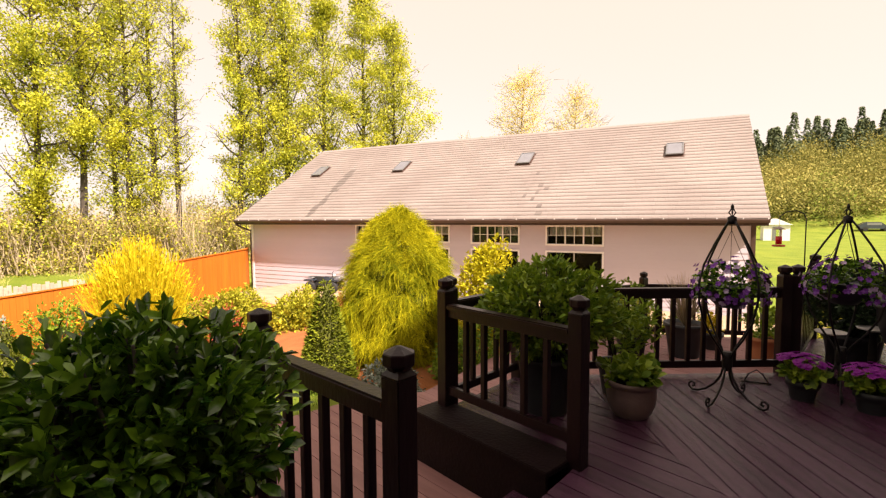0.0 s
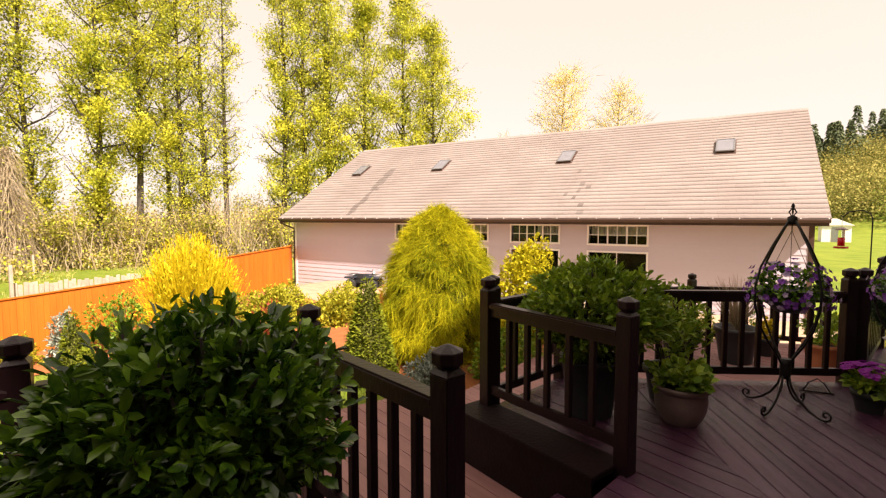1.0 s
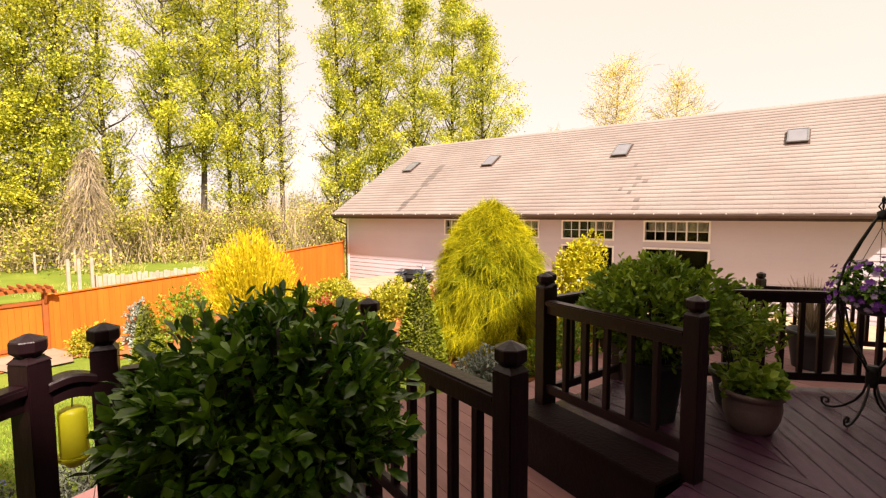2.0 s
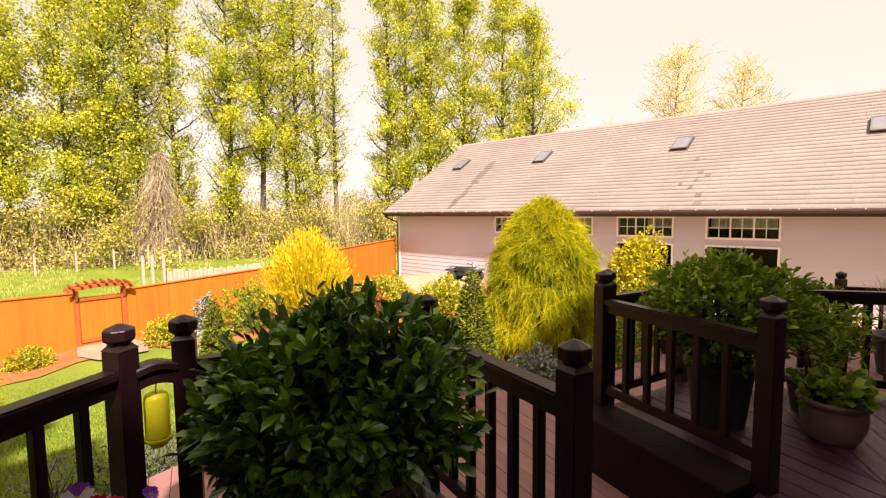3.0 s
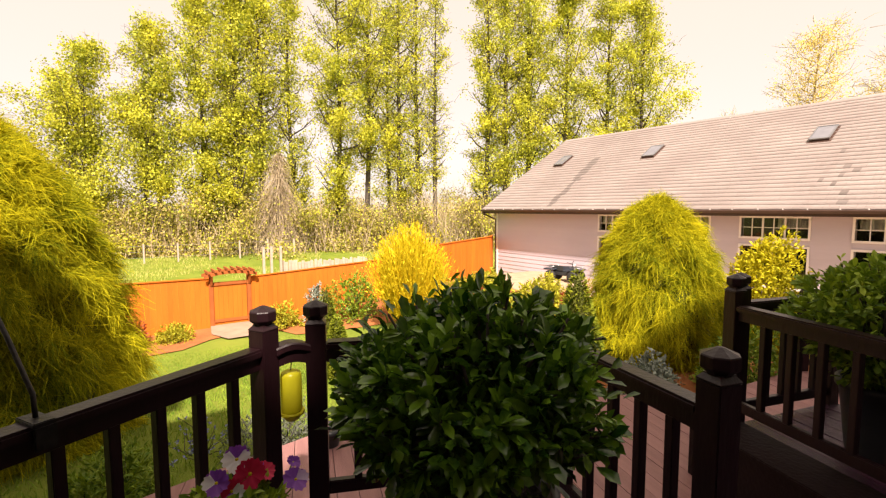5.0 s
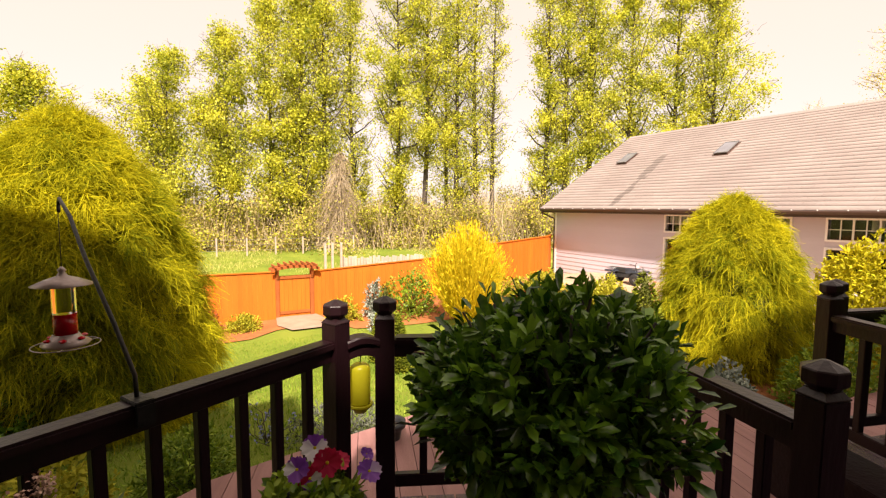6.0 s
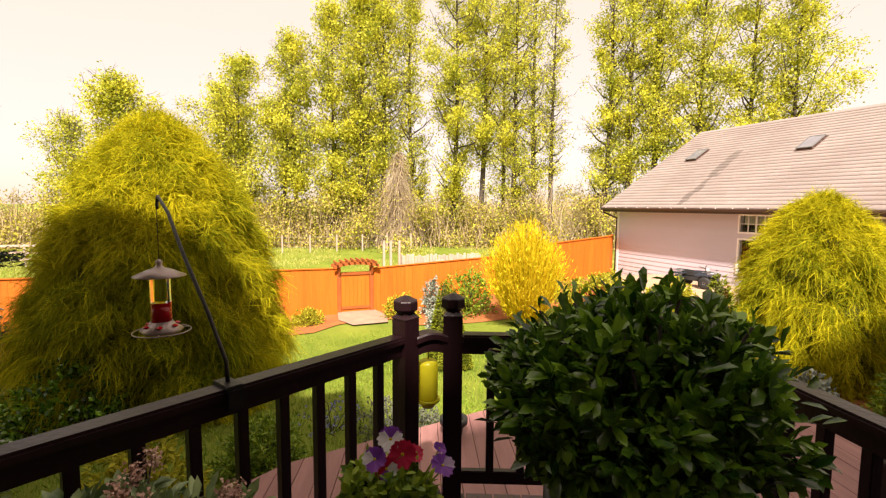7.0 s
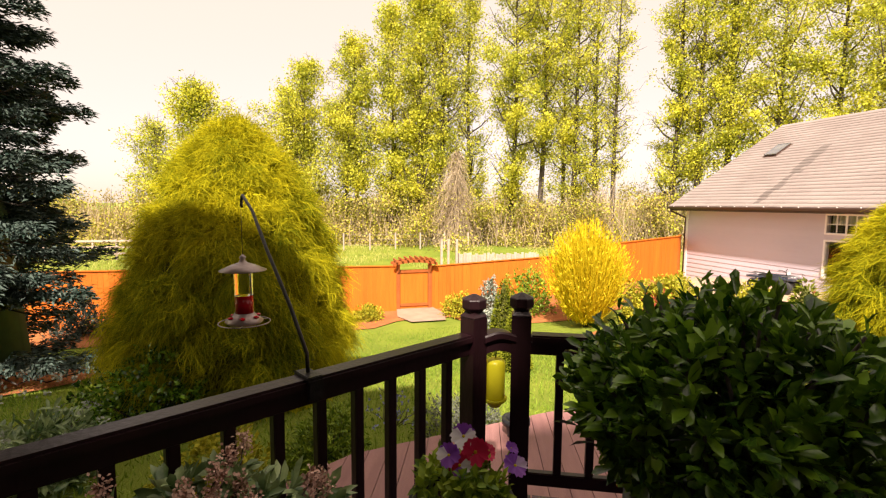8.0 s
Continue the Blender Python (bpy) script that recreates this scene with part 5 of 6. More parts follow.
part("tube", bm, M_GLASS, feed)
bm = bmesh.new()
lathe(bm, [(0.043, 0.062), (0.043, 0.155)], 24)
part("nectar", bm, M_NECTAR, feed)
bm = bmesh.new()
lathe(bm, [(0.03, 0.0), (0.085, 0.008), (0.095, 0.02), (0.06, 0.045), (0.05, 0.062)], 28)
part("base", bm, M_TIN, feed)
for k in range(6):
    a = k * math.pi / 3
    bm = bmesh.new()
    lathe(bm, [(0.010, 0.0), (0.016, 0.008), (0.005, 0.014)], 8, Matrix.Translation((0.072 * math.cos(a), 0.072 * math.sin(a), 0.036)))
    part("feeding_port", bm, M_NECTAR, feed)
bm = bmesh.new()
tube(bm, [(0.128 * math.cos(t), 0.128 * math.sin(t), 0.012) for t in np.linspace(0, 2 * math.pi, 37)], 0.0026, 6)
for k in range(3):
    a = k * 2.094
    tube(bm, [(0.05 * math.cos(a), 0.05 * math.sin(a), 0.01), (0.128 * math.cos(a), 0.128 * math.sin(a), 0.012)], 0.002, 5)
part("perch_ring", bm, M_TIN, feed)
bm = bmesh.new()
tube(bm, [(0, 0, 0.365), (0, 0, 0.625)], 0.0016, 5)
part("wire", bm, M_IRON, feed)

yf = thing("yellow_feeder", "yellow plastic seed feeder hanging outside the rail", "bird feeder", (-1.80, 0.86, 0.465))
bm = bmesh.new()
lathe(bm, [(0.047, 0.045), (0.052, 0.055), (0.052, 0.232), (0.048, 0.246), (0.034, 0.255), (0.010, 0.259)], 24)
part("bottle", bm, M_YPLASTIC, yf)
bm = bmesh.new()
lathe(bm, [(0.03, 0.0), (0.040, 0.015), (0.062, 0.034), (0.065, 0.048), (0.059, 0.048), (0.03, 0.04)], 24)
part("tray", bm, M_YPLASTIC, yf)
bm = bmesh.new()
tube(bm, [(0, 0, 0.258), (0.02, 0.0, 0.328), (0.060, -0.015, 0.335)], 0.003, 6)
part("hanger", bm, M_IRON, yf)
low_pot = thing("small_pot", "small grey pot on the lower deck", "pot", (-2.98, 1.52, -0.36))
round_pot(low_pot, 0.07, 0.095, 0.15, M_POT_DK)

# pots and ball on the lower deck past the far railing
gp = thing("potted_shrub", "bare twiggy shrub in a large grey pot", "potted plant", (0.80, 7.55, -0.36))
round_pot(gp, 0.19, 0.25, 0.46, M_POT_DK)
rng = np.random.default_rng(70)
pts = np.zeros((260, 4, 3))
dd = unit(rng.normal(size=(260, 3)) * np.array([0.35, 0.35, 0]) + np.array([0, 0, 1]))
pts[:] = np.array([0, 0, 0.42]) + dd[:, None] * np.linspace(0, 1, 4)[None, :, None] * rng.uniform(0.3, 0.75, 260)[:, None, None]
tagged(ribbons("twig_mass", pts, 0.010, M_BRUSH, gp, rng=rng), kind="stuff")
tp = thing("potted_shrub", "flowering plant in a terracotta pot", "potted plant", (1.72, 7.7, -0.36))
round_pot(tp, 0.14, 0.20, 0.34, M_TERRA)
P = ball(rng, 90) * np.array([0.28, 0.28, 0.22]) + np.array([0, 0, 0.52])
whorls(rng, P, P - np.array([0, 0, 0.3]), 6, 0.07, 0.04, M_GREEN, tp)
yp = thing("potted_flowers", "yellow flowers in a dark pot", "potted flowers", (1.15, 8.1, -0.36))
round_pot(yp, 0.10, 0.14, 0.24, M_POT_DK)
P = ball(rng, 60) * np.array([0.16, 0.16, 0.18]) + np.array([0, 0, 0.40])
whorls(rng, P, P - np.array([0, 0, 0.2]), 6, 0.05, 0.04, M_FORSY, yp)
lp = thing("potted_shrub", "small leafy shrub in a dark pot", "potted plant", (0.15, 7.2, -0.36))
round_pot(lp, 0.16, 0.2, 0.32, M_POT_DK)
P = ball(rng, 120) * np.array([0.32, 0.32, 0.38]) + np.array([0, 0, 0.70])
whorls(rng, P, P - np.array([0, 0, 0.3]), 6, 0.07, 0.035, M_GREEN, lp)
rb = thing("red_ball", "small red ball on the lower deck", "ball", (0.52, 6.05, -0.36))
bm = bmesh.new()
bmesh.ops.create_uvsphere(bm, u_segments=20, v_segments=12, radius=0.055)
bmesh.ops.translate(bm, vec=(0, 0, 0.055), verts=bm.verts[:])
part("ball", bm, M_RED, rb)

# garden hook with a second feeder beyond the lower deck
h2 = thing("garden_hook", "tall shepherd hook with a red hummingbird feeder", "hook", on_ground(2.62, 10.4))
bm = bmesh.new()
top = 1.62 - gz(2.62, 10.4)
tube(bm, [(0, 0, -0.2), (0, 0, top - 0.12), (-0.03, 0, top - 0.03), (-0.14, 0, top + 0.03), (-0.30, 0, top), (-0.38, 0, top - 0.09), (-0.40, 0, top - 0.05)], 0.010, 8)
part("rod", bm, M_IRON, h2)
bm = bmesh.new()
tube(bm, [(-0.38, 0, top - 0.08), (-0.38, 0, top - 0.26)], 0.003, 5)
lathe(bm, [(0.10, top - 0.30), (0.02, top - 0.25)], 16, Matrix.Translation((-0.38, 0, 0)))
part("roof", bm, M_TIN, h2)
bm = bmesh.new()
lathe(bm, [(0.05, top - 0.56), (0.05, top - 0.42)], 16, Matrix.Translation((-0.38, 0, 0)))
lathe(bm, [(0.10, top - 0.60), (0.10, top - 0.57)], 16, Matrix.Translation((-0.38, 0, 0)))
part("nectar", bm, M_NECTAR, h2)
bm = bmesh.new()
lathe(bm, [(0.045, top - 0.42), (0.045, top - 0.30)], 16, Matrix.Translation((-0.38, 0, 0)), cap=False)
part("tube", bm, M_GLASS, h2)

# quad bike by the building
quad = thing("quad_bike", "dark quad bike parked on the gravel by the long building", "quad bike", on_ground(-11.6, 14.5, 0.03))
quad.rotation_euler, quad.scale = (0, 0, 0.25), (0.74, 0.74, 0.74)
for x in (-0.62, 0.62):
    for y in (-0.42, 0.42):
        bm = bmesh.new()
        lathe(bm, [(0.14, -0.11), (0.26, -0.11), (0.29, -0.07), (0.29, 0.07), (0.26, 0.11), (0.14, 0.11)], 24, Matrix.Translation((x, y, 0.29)) @ Matrix.Rotation(math.pi / 2, 4, "X"))
        w_ = part("wheel", bm, M_RUBBER, quad)
        bm = bmesh.new()
        lathe(bm, [(0.14, -0.09), (0.05, -0.115), (0.05, 0.115), (0.14, 0.09)], 16, Matrix.Translation((x, y, 0.29)) @ Matrix.Rotation(math.pi / 2, 4, "X"))
        part("rim", bm, M_STEEL, w_)
for nm, bx, m_ in (("chassis", (-0.75, 0.75, -0.22, 0.22, 0.30, 0.50), M_RUBBER), ("fuel_tank", (-0.05, 0.45, -0.16, 0.16, 0.50, 0.80), M_CARPAINT), ("seat", (-0.62, 0.02, -0.17, 0.17, 0.52, 0.78), M_RUBBER),
                   ("front_fender", (0.35, 0.95, -0.52, 0.52, 0.60, 0.68), M_CARPAINT), ("rear_fender", (-0.98, -0.35, -0.52, 0.52, 0.60, 0.68), M_CARPAINT)):
    slab(nm, *bx, m_, quad, bevel=0.03)
bm = bmesh.new()
tube(bm, [(0.30, -0.38, 1.02), (0.36, -0.15, 0.98), (0.42, 0, 0.92), (0.36, 0.15, 0.98), (0.30, 0.38, 1.02)], 0.016, 8)
tube(bm, [(0.42, 0, 0.92), (0.48, 0, 0.72)], 0.02, 8)
part("handlebar", bm, M_RUBBER, quad)
for x in (-0.72, 0.68):
    for p, q in [((x - 0.25, -0.35 + k * 0.14, 0.76), (x + 0.25, -0.35 + k * 0.14, 0.76)) for k in range(6)] + [((x + s, -0.36, 0.76), (x + s, 0.36, 0.76)) for s in (-0.25, 0.25)]:
        bm = bmesh.new()
        tube(bm, [p, q], 0.010, 6)
        part("rack_bar", bm, M_STEEL, quad)
slab("headlight", 0.50, 0.56, -0.10, 0.10, 0.82, 0.92, M_TRIM, quad, bevel=0.015)

# ---- trees ----
def tree(at, h, r, seed, label, leaves=9000, clear=0.22, material=None, leaf=0.26, name="poplar_tree", lean=0.0, bark=None):
    """A tall open tree: tapered trunk, rising limbs, and many small leaves in clumps with gaps between."""
    rng = np.random.default_rng(seed)
    ob = thing(name, label, "tree", at)
    bm = bmesh.new()
    bend = rng.normal(size=2) * 0.35
    spine = lambda u: Vector((lean * u * u * h + bend[0] * math.sin(u * 3), bend[1] * math.sin(u * 2.5), u * h))
    tube(bm, [spine(u) - Vector((0, 0, 0.3 if u == 0 else 0)) for u in np.linspace(0, 0.97, 9)], 0.0095 * h + 0.04, 8, 0.12)
    bark = bark or M_POPBARK
    part("trunk", bm, bark, ob)
    cl = []
    for k in range(30 if clear < 0.28 else 14):
        c_ = spine(rng.uniform(0.03, 0.55)) + Vector(rng.normal(size=3)) * 0.6
        cl.append((c_.x, c_.y, c_.z, rng.uniform(0.3, 0.6)))
    nb = int(22 + h * 1.1)
    bm = bmesh.new()
    for k in range(nb):
        u = clear + (0.97 - clear) * (k + rng.random()) / nb
        a = k * 2.4 + rng.uniform(-0.8, 0.8)
        prof = (1.0 - ((u - 0.42) / 0.60) ** 2) if u > 0.42 else 0.55 + 0.45 * (u - clear) / max(0.01, 0.42 - clear)
        ln_ = r * max(0.22, prof) * rng.uniform(0.35, 1.05)
        p0 = spine(u)
        d_ = Vector((math.cos(a), math.sin(a), rng.uniform(0.1, 0.9)))
        p1 = p0 + d_ * ln_ * 0.5
        p2 = p0 + d_ * ln_ + Vector((0, 0, ln_ * rng.uniform(0.1, 0.7)))
        tube(bm, [p0, p1, p2], 0.0045 * h * (1.1 - u) + 0.018, 5, 0.25)
        thick = rng.random() ** 1.6
        for f in (0.25, 0.45, 0.65, 0.85, 1.0, 1.08):
            if rng.random() < 0.35 + 0.6 * thick:
                c_ = p0.lerp(p2, f) + Vector(rng.normal(size=3) * 0.22 * r / 3)
                cl.append((c_.x, c_.y, c_.z, rng.uniform(0.28, 0.62) * (0.7 + r / 9)))
        for s in range(3):
            q0 = p0.lerp(p2, rng.uniform(0.4, 0.95))
            q1 = q0 + Vector(rng.normal(size=3) + np.array([0, 0, 0.6])) * ln_ * 0.22
            tube(bm, [q0, q1], 0.014, 4, 0.4)
    for k in range(int(r * 16)):
        u = clear + (1.0 - clear) * rng.random()
        prof = (1.0 - ((u - 0.42) / 0.60) ** 2) if u > 0.42 else 0.55 + 0.45 * (u - clear) / max(0.01, 0.42 - clear)
        a, q_ = rng.random() * 2 * math.pi, r * max(0.15, prof) * rng.random() ** 0.6 * 0.95
        c_ = spine(u) + Vector((math.cos(a) * q_, math.sin(a) * q_, 0.3 * q_))
        cl.append((c_.x, c_.y, c_.z, rng.uniform(0.3, 0.65) * (0.7 + r / 9)))
    tagged(part("limb_structure", bm, bark, ob), kind="stuff")
    cl = np.array(cl)
    leaves = int(leaves * 2.5)
    wgt = rng.random(len(cl)) ** 2.2 + 0.05
    m = 1000
    q = cl[rng.integers(0, len(cl), m)]
    s_ = np.linspace(0, 1, 3)[None, :, None]
    twig = q[:, None, :3] + rng.normal(size=(m, 1, 3)) * 0.25 + (unit(q[:, :3] * np.array([1, 1, 0]) + np.array([0, 0, 0.8]) + rng.normal(size=(m, 3)) * 0.7) * rng.uniform(0.4, 1.1, (m, 1)))[:, None] * s_ + rng.normal(size=(m, 3, 3)) * 0.05
    tagged(ribbons("twig_mass", twig, 0.035, bark, ob, rng=rng), kind="stuff")
    k = rng.choice(len(cl), leaves, p=wgt / wgt.sum())
    P = cl[k, :3] + np.clip(rng.normal(size=(leaves, 3)), -1.7, 1.7) * cl[k, 3:4] * np.array([1, 1, 0.8])
    sz = 0.74 * leaf * rng.uniform(0.55, 1.25, leaves)
    leaf_mesh("crown", rng, P, rng.normal(size=(leaves, 3)) + np.array([0, 0, -0.3]), sz, sz * 0.75, material or M_POPLAR, ob)
    return ob


POPLARS = [  # place, height, spread, leaves
    (-47, -2.0, 13.7, 3.0, 5500), (-46, -0.1, 16.3, 3.9, 9000), (-45.5, 2.3, 13.3, 2.2, 3500), (-45, 4.1, 18.3, 2.9, 8500), (-44, 6.9, 21.5, 3.2, 9500),
    (-43, 9.1, 24.4, 3.6, 12000), (-42.2, 11.2, 24.7, 2.7, 7000), (-42.5, 14.5, 23.5, 2.6, 6000), (-41, 17.6, 27.6, 3.8, 12500), (-41, 20.5, 28.1, 2.8, 7000),
    (-40, 23.6, 28.2, 2.8, 7500), (-39.5, 25.7, 27.7, 2.0, 2300), (-39, 27.2, 24.8, 1.8, 2300), (-34, 29.2, 27.1, 2.6, 7000), (-33, 31.3, 28.3, 2.9, 8000),
    (-32.4, 33.7, 28.4, 3.1, 9500), (-30, 36.2, 26.7, 3.5, 11000), (-27.5, 38.5, 25.4, 3.5, 11000), (-25, 40.5, 22.8, 3.4, 10500), (-38.0, -8.6, 12.2, 2.9, 6500),
    (-50.0, -14.5, 11, 3.0, 5000), (-46.0, 26.0, 25, 3.0, 4000), (-52.0, 12.0, 24, 3.4, 5000),
]
for i, (x, y, h, r, n_) in enumerate(POPLARS):
    tree((x, y, gz(x, y)), h, r, 100 + i, "tall poplar in fresh yellow-green spring leaf", n_, 0.13 if i % 3 else 0.26)
for i, (x, y, h, r) in enumerate(((-11.9, 40.5, 15.2, 3.6), (-7.9, 43.2, 14.2, 3.0), (-25.0, 58.0, 14.0, 1.6))):
    tree((x, y, gz(x, y)), h, r, 140 + i, "thin tree with sparse pale golden spring leaves", (3800, 2400, 700)[i], 0.3, M_BUSHGOLD, 0.16, "golden_tree", bark=M_BRUSH)


def spruce(at, h, r, seed, label, needles=170000):
    rng = np.random.default_rng(seed)
    ob = thing("blue_spruce", label, "conifer", at)
    bm = bmesh.new()
    tube(bm, [(0, 0, -0.3), (0, 0, h * 0.5), (0, 0, h)], 0.14, 8, 0.1)
    part("trunk", bm, M_BARK, ob)
    bm = bmesh.new()
    seg = []
    for k in range(300):
        u = rng.random() ** 1.1
        a = rng.random() * 2 * math.pi
        ln_ = r * (1 - u) ** 0.5 * rng.uniform(0.55, 1.2) + 0.12
        p0 = Vector((0, 0, 0.25 + u * h * 0.96))
        p1 = p0 + Vector((math.cos(a) * ln_ * 0.6, math.sin(a) * ln_ * 0.6, -0.10 * ln_))
        p2 = p0 + Vector((math.cos(a) * ln_, math.sin(a) * ln_, rng.uniform(-0.12, 0.16) * ln_))
        tube(bm, [p0, p1, p2], 0.022, 5, 0.3)
        seg.append((*p0, *p2))
    tagged(part("branches", bm, M_BARK, ob), kind="stuff")
    seg = np.array(seg)
    k = rng.integers(0, len(seg), needles)
    f = rng.random((needles, 1)) ** 0.6
    d_ = unit(seg[k, 3:] - seg[k, :3])
    side = np.stack([-d_[:, 1], d_[:, 0], np.zeros(needles)], 1)
    wide = (0.34 * (1.05 - f[:, 0]) + 0.09) * rng.uniform(-1, 1, needles)
    P = seg[k, :3] * (1 - f) + seg[k, 3:] * f + side * wide[:, None] + rng.normal(size=(needles, 3)) * np.array([0.03, 0.03, 0.07])
    ax = d_ + side * np.sign(wide)[:, None] * 0.7 + rng.normal(size=(needles, 3)) * 0.3
    # solid cone filling the crown, dark in place of the shade among branches
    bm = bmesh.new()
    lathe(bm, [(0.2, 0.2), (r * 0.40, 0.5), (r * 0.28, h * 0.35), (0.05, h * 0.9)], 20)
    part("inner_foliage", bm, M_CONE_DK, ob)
    leaf_mesh("needles", rng, P, ax, 0.15 * rng.uniform(0.6, 1.2, needles), 0.042, M_SPRUCE, ob)
    return ob


spruce(on_ground(-9.9, -6.2), 12.5, 2.3, 160, "tall blue-green spruce on the lawn")
sheet("mulch_bed", [(-9.9 + 1.9 * math.cos(a), -6.2 + 1.9 * math.sin(a)) for a in np.linspace(0, 2 * math.pi, 20)[:-1]], M_MULCH, "round bark mulch bed under the spruce", 0.035)

# pale bare tree with drooping twigs at the field edge
rng = np.random.default_rng(165)
bt = thing("bare_tree", "pale bare tree with drooping tan twigs", "tree", on_ground(-40.5, 12.2))
bm = bmesh.new()
tube(bm, [(0, 0, -0.2), (0.1, 0, 3.0), (0, 0.2, 7.8)], 0.16, 8, 0.2)
part("trunk", bm, M_BRUSH, bt)
n = 2600
u = rng.uniform(0.12, 1, n)
a = rng.random(n) * 2 * math.pi
s = np.linspace(0, 1, 5)[None, :, None]
out = np.column_stack([np.cos(a), np.sin(a), np.zeros(n)])
ln = rng.uniform(0.5, 3.6, n) * (1.12 - 0.8 * u)
paths = np.column_stack([np.zeros((n, 2)), 8.2 * u])[:, None] + out[:, None] * s * ln[:, None, None] + np.array([0, 0, 1.0]) * (0.9 * s - 1.7 * s * s) * ln[:, None, None] + rng.normal(size=(n, 5, 3)) * 0.12
tagged(ribbons("twig_mass", paths, 0.028, M_BRUSH, bt, rng=rng), kind="stuff")

# undergrowth along the foot of the poplars
def along(line, n, rng, wide):
    line = np.array(line)
    seg = np.linalg.norm(np.diff(line, axis=0), axis=1)
    k = rng.choice(len(seg), n, p=seg / seg.sum())
    f = rng.random((n, 1))
    P = line[k] * (1 - f) + line[k + 1] * f
    return P + rng.normal(size=(n, 2)) * wide


ROW = [(-52, -40), (-50, -16), (-46.5, 0), (-43, 10), (-40, 21), (-35, 30), (-28, 38), (-18, 46), (-4, 52)]
rng = np.random.default_rng(170)
n = 12000
b2 = along(ROW, n, rng, 1.8)
base = np.column_stack([b2, ground_z(b2[:, 0], b2[:, 1])])
d_ = unit(rng.normal(size=(n, 3)) * np.array([0.28, 0.28, 0]) + np.array([0, 0, 1]))
paths = base[:, None] + d_[:, None] * np.linspace(0, 1, 4)[None, :, None] * (rng.uniform(0.6, 4.2, n) * (0.75 + 0.5 * np.sin(b2[:, 1] * 0.9) ** 2) * np.where(b2[:, 1] > 23, 1.45, 1.0))[:, None, None] + rng.normal(size=(n, 4, 3)) * 0.10
tagged(ribbons("thicket_stems", paths, rng.uniform(0.03, 0.085, n), M_BRUSH, rng=rng), "bare tan stems of undergrowth below the poplars", "undergrowth", kind="stuff")
n = 190000
cc = along(ROW, 420, rng, 2.2)
k = rng.integers(0, 420, n)
hh = rng.uniform(0.2, 5.4, 420) * rng.random(420) ** 0.7
P = np.column_stack([cc[k], ground_z(cc[k, 0], cc[k, 1]) + hh[k]]) + rng.normal(size=(n, 3)) * np.array([0.9, 0.9, 0.5])
P[:, 2] = np.maximum(P[:, 2], ground_z(P[:, 0], P[:, 1]) + 0.05)
tagged(leaf_mesh("thicket_leaves", rng, P[: n // 3], rng.normal(size=(n // 3, 3)), 0.21, 0.15, M_POPLAR), "yellow-green leaves of the undergrowth", "undergrowth", kind="stuff")
tagged(leaf_mesh("thicket_leaves", rng, P[n // 3 :], rng.normal(size=(n - n // 3, 3)), 0.22, 0.13, M_BUSHTAN), "olive and tan leaves of the undergrowth", "undergrowth", kind="stuff")
n = 80000
ROW2 = [(-110, -120), (-90, -40), (-75, 0), (-70, 30), (-55, 60), (-30, 85), (0, 100)]
cc = along(ROW2, 420, rng, 4.0)
k = rng.integers(0, 420, n)
hh = rng.uniform(0.4, 6.0, 420) * rng.random(420) ** 0.7
P = np.column_stack([cc[k], ground_z(cc[k, 0], cc[k, 1]) + hh[k]]) + rng.normal(size=(n, 3)) * np.array([1.4, 1.4, 0.8])
P[:, 2] = np.maximum(P[:, 2], -2.0)
tagged(leaf_mesh("far_woods", rng, P, rng.normal(size=(n, 3)), 0.36, 0.26, M_BUSHTAN), "far low woods beyond the poplars", "woods", kind="stuff")
# weeds and tufts in the field
n = 34000
P2 = np.column_stack([rng.uniform(-42, -16, n), rng.uniform(-22, 26, n)])
cl = np.array([noise.noise(Vector((x * 0.18, y * 0.18, 0))) for x, y in P2])
P2 = P2[cl > -0.06]
base = np.column_stack([P2, ground_z(P2[:, 0], P2[:, 1])])
d_ = unit(rng.normal(size=(len(P2), 3)) * 0.4 + np.array([0, 0, 1]))
paths = base[:, None] + d_[:, None] * np.linspace(0, 1, 3)[None, :, None] * rng.uniform(0.05, 0.22, len(P2))[:, None, None]
tagged(ribbons("field_weeds", paths, 0.035, M_WEED, rng=rng), "pale rough grass and weeds in the field", "weeds", kind="stuff")
# lawn blades
n = 60000
P2 = np.column_stack([rng.uniform(-13.0, -3.2, n), rng.uniform(-9, 5.5, n)])
base = np.column_stack([P2, ground_z(P2[:, 0], P2[:, 1]) - 0.005])
d_ = unit(rng.normal(size=(n, 3)) * 0.45 + np.array([0, 0, 1]))
paths = base[:, None] + d_[:, None] * np.linspace(0, 1, 3)[None, :, None] * rng.uniform(0.03, 0.075, n)[:, None, None]
tagged(ribbons("grass", paths, 0.012, M_BLADE, rng=rng), "mown blades of the green lawn", "grass", kind="stuff")

# ---- field fences and the garden pen beyond the fence ----
wf = thing("wire_fence", "wire fence on pale posts across the field", "fence", (-36, 0, gz(-36, 0)))
posts = [(-37.5, -4 + k * 2.05) for k in range(9)]
bm = bmesh.new()
box(bm, -0.055, 0.055, -0.055, 0.055, -0.3, 1.35, 0.01)
fp = part("post", bm, M_PALEWOOD, wf)
for k, (x, y) in enumerate(posts):
    o = fp if k == 0 else share("post", fp.data, wf)
    o.location = (x + 36, y, gz(x, y) - gz(-36, 0))
for zz in (0.4, 0.8, 1.2):
    bm = bmesh.new()
    tube(bm, [(x + 36, y, gz(x, y) - gz(-36, 0) + zz) for x, y in posts], 0.010, 4)
    part("wire", bm, M_STEEL, wf)
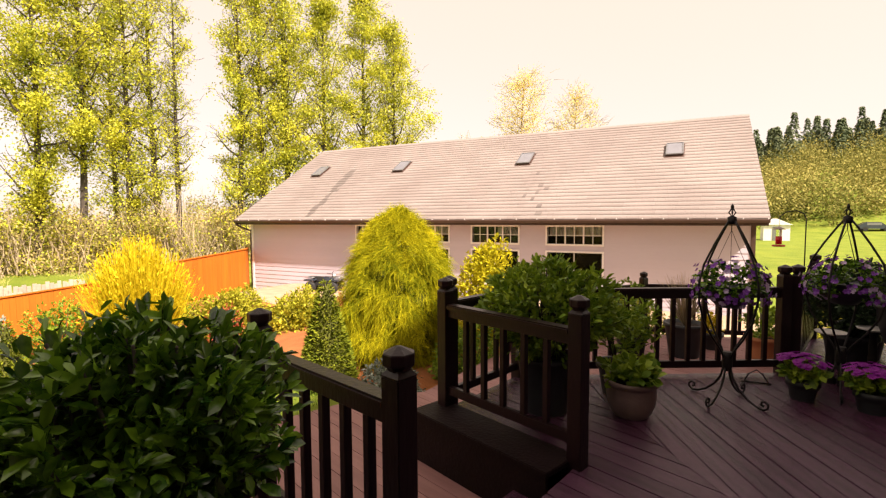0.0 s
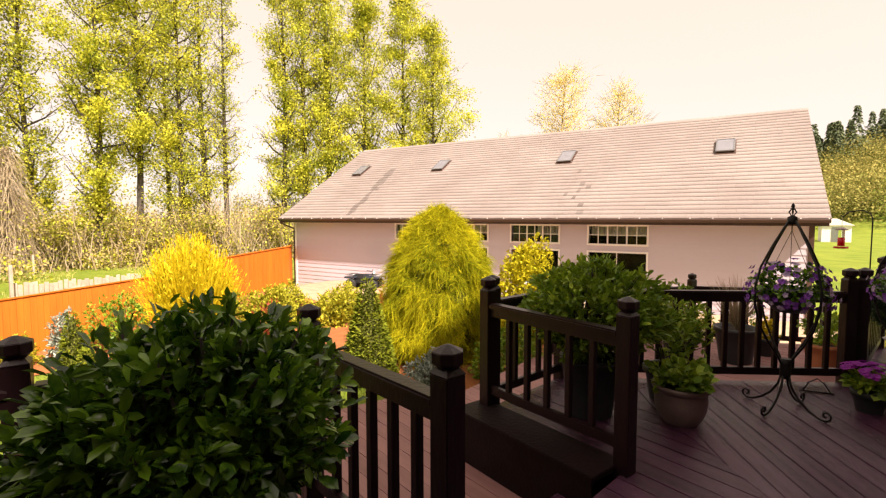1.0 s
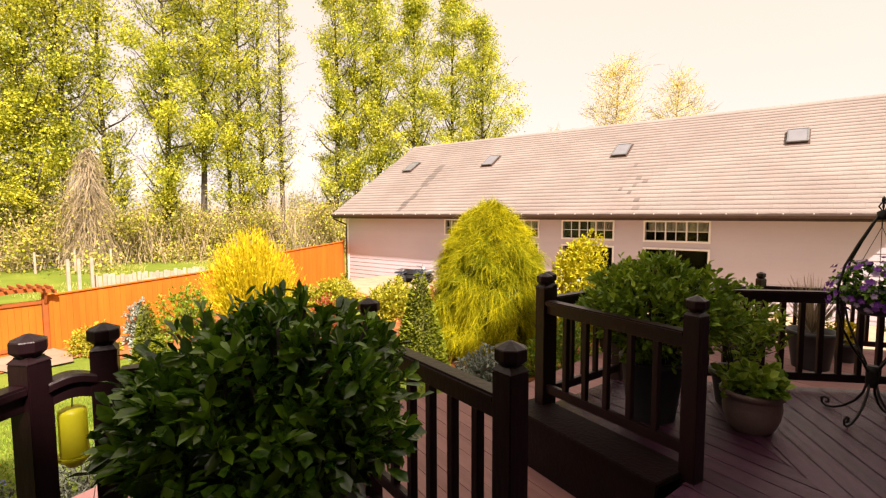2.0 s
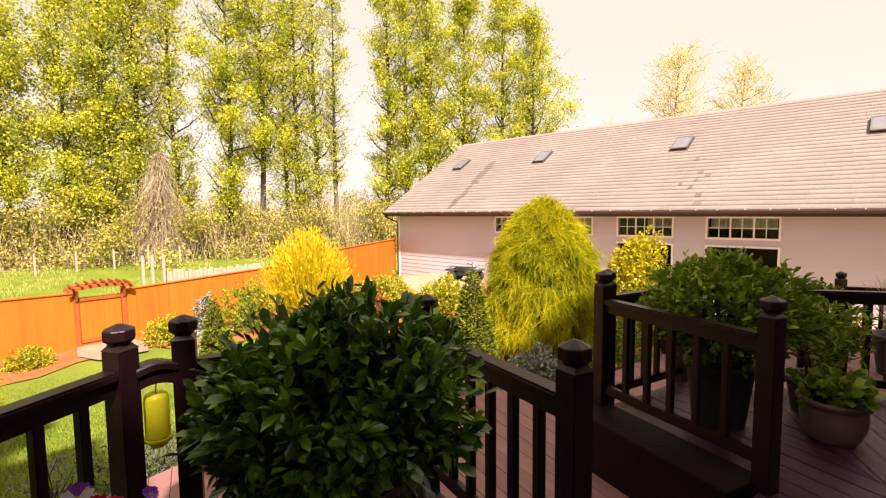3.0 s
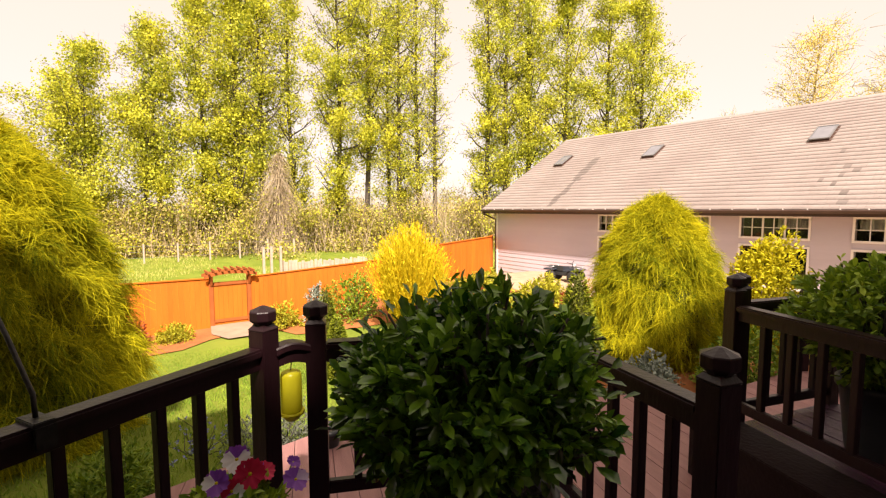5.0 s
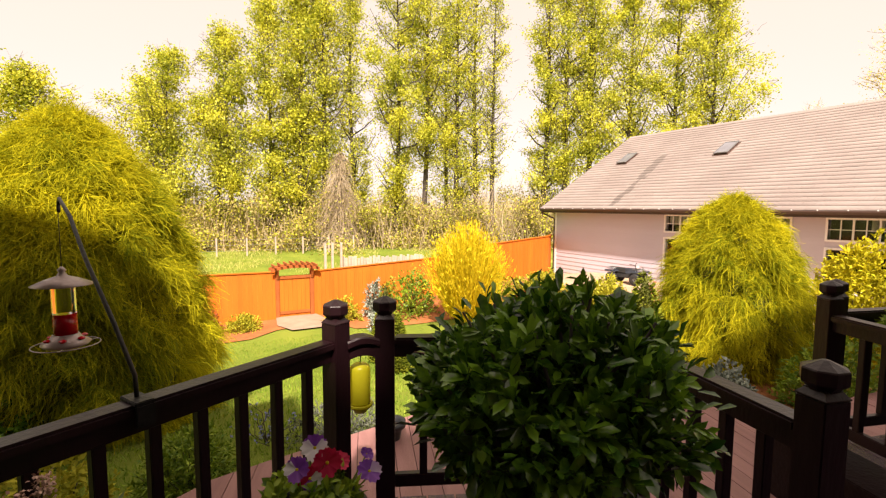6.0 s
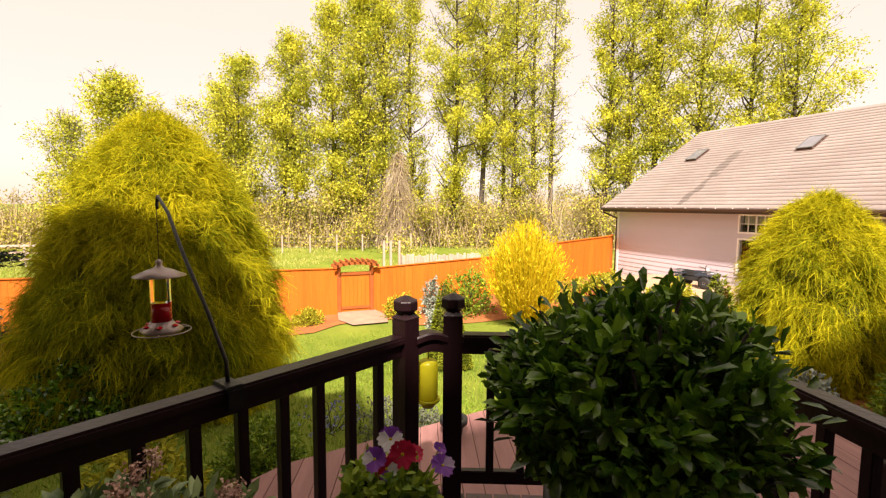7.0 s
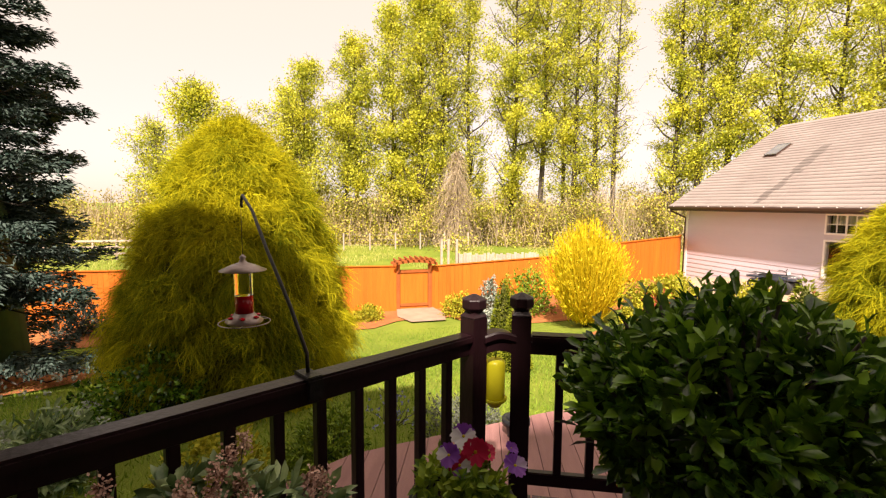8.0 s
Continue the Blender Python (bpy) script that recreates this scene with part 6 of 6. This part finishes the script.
pen = thing("garden_pen", "pen of bleached upright pallets beyond the fence", "pen", (-26.5, 10.0, gz(-26.5, 10.0)))
r = random.Random(9)
bm = bmesh.new()
box(bm, -0.02, 0.02, -0.085, 0.085, 0, 0.85)
slat = part("slat", bm, M_PALEWOOD, pen)
k = 0
for i in range(30):
    y = -2.0 + i * 0.21
    for x in (0.0, 3.2):
        o = slat if k == 0 else share("slat", slat.data, pen)
        o.location, o.rotation_euler = (x + r.uniform(-0.05, 0.05) - 0.35 * y, y, 0), (r.uniform(-0.04, 0.04), r.uniform(-0.05, 0.05), 0)
        o.scale = (1, 1, r.uniform(0.85, 1.05) - 0.012 * i)
        k += 1
for y in (-3.1, -2.7, -2.2):
    slab("pen_post", 1.0 - 0.06, 1.0 + 0.06, y - 0.06, y + 0.06, -0.2, 1.7, M_PALEWOOD, pen)
wb = thing("white_field_fence", "pale board fence across the far field", "fence", (-34, -13, gz(-34, -13)))
for i in range(12):
    slab("post", -0.05, 0.05, -7 + i * 1.3 - 0.05, -7 + i * 1.3 + 0.05, -0.2, 1.3, M_PALEWOOD, wb)
for z in (0.35, 0.75, 1.15):
    slab("board", 0.051, 0.08, -7.2, 7.6, z, z + 0.13, M_PALEWOOD, wb)

# ---- far right: shed, parked car, wooded hill ----
shed = thing("white_shed", "small white shed far across the field", "shed", on_ground(11.8, 80))
slab("wall", -1.5, 1.5, -1.5, 1.5, 0, 2.2, M_TRIM, shed)
bm = bmesh.new()
prism(bm, [(-1.8, 2.15), (1.8, 2.15), (0, 3.0)], -1.7, 1.7)
bmesh.ops.transform(bm, matrix=Matrix(((1, 0, 0, 0), (0, 0, -1, 0), (0, 1, 0, 0), (0, 0, 0, 1))), verts=bm.verts[:])
part("roof", bm, M_TRIM, shed)
slab("door", -0.5, 0.5, -1.54, -1.501, 0, 1.9, M_STEEL, shed)
car = thing("parked_car", "dark car parked far across the field", "car", on_ground(27.5, 99))
bm = bmesh.new()
prism(bm, [(-2.1, 0.35), (2.1, 0.35), (2.1, 0.8), (1.2, 0.95), (0.6, 1.42), (-1.2, 1.42), (-1.9, 0.98), (-2.1, 0.85)], -0.85, 0.85)
bmesh.ops.transform(bm, matrix=Matrix(((1, 0, 0, 0), (0, 0, -1, 0), (0, 1, 0, 0), (0, 0, 0, 1))), verts=bm.verts[:])
part("body", bm, M_CARPAINT, car)
for x in (-1.3, 1.3):
    for y in (-0.8, 0.8):
        bm = bmesh.new()
        lathe(bm, [(0.33, -0.1), (0.33, 0.1)], 18, Matrix.Translation((x, y, 0.33)) @ Matrix.Rotation(math.pi / 2, 4, "X"))
        part("wheel", bm, M_RUBBER, car)
slab("window", -1.1, 0.7, -0.86, -0.852, 0.95, 1.32, M_STEEL, car)
rng = np.random.default_rng(180)
n = 210000
cc = np.column_stack([rng.uniform(0, 130, 760), rng.uniform(104, 215, 760)])
sz = rng.uniform(1.2, 3.6, 760)
k = rng.integers(0, 760, n)
P = np.column_stack([cc[k], ground_z(cc[k, 0], cc[k, 1]) + sz[k] * 1.3]) + rng.normal(size=(n, 3)) * sz[k][:, None] * np.array([0.8, 0.8, 0.75])
tagged(leaf_mesh("hillside_thicket", rng, P, rng.normal(size=(n, 3)), 0.48, 0.35, M_HILL), "olive spring thicket covering the hillside", "woods", kind="stuff")
n = 280
cx, cy, ch = rng.uniform(5, 170, n), rng.uniform(185, 250, n), rng.uniform(7, 19, n) * (0.72 + 0.28 * rng.random(n))
per = 420
u = np.tile(np.linspace(0.04, 1, per), n)
a = rng.random(n * per) * 2 * math.pi
rr = np.repeat(ch, per) * np.repeat(rng.uniform(0.20, 0.34, n), per) * (1 - u) ** np.repeat(rng.uniform(0.95, 1.3, n), per) * (0.75 + 0.25 * np.sin(u * 40 + np.repeat(rng.random(n) * 6, per))) * rng.uniform(0.2, 1.2, n * per)
P = np.column_stack([np.repeat(cx, per) + np.cos(a) * rr, np.repeat(cy, per) + np.sin(a) * rr, np.repeat(ground_z(cx, cy), per) + u * np.repeat(ch, per)])
ax = np.column_stack([np.cos(a), np.sin(a), np.full(n * per, -0.45)])
tagged(leaf_mesh("hilltop_conifers", rng, P, ax, 1.15, 0.55, M_CONIFER), "dark conifers along the top of the hill", "woods", kind="stuff")

# ---- floorboards ----
def beside(poly, p, q, side):
    """The part of a polygon on one side of the line p to q."""
    n = Vector((p[1] - q[1], q[0] - p[0])) * side
    f = lambda v: n.x * (v[0] - p[0]) + n.y * (v[1] - p[1])
    out = []
    for a, b in zip(poly, poly[1:] + poly[:1]):
        fa, fb = f(a), f(b)
        if fa >= 0:
            out.append(a)
        if (fa >= 0) != (fb >= 0):
            t = fa / (fa - fb)
            out.append((a[0] + (b[0] - a[0]) * t, a[1] + (b[1] - a[1]) * t))
    return out


SEAM = (0.53, 3.94), (1.03, 3.26)
planks(deck_up, beside(upper, *SEAM, 1), -64.0, -0.04, 0.0, M_DECK, gap=0.009)
planks(deck_up, beside(upper, *SEAM, -1), -22.0, -0.04, 0.0, M_DECK, gap=0.009)
planks(deck_low, lower, -19.5, -0.40, -0.36, M_LOWDECK, gap=0.005)
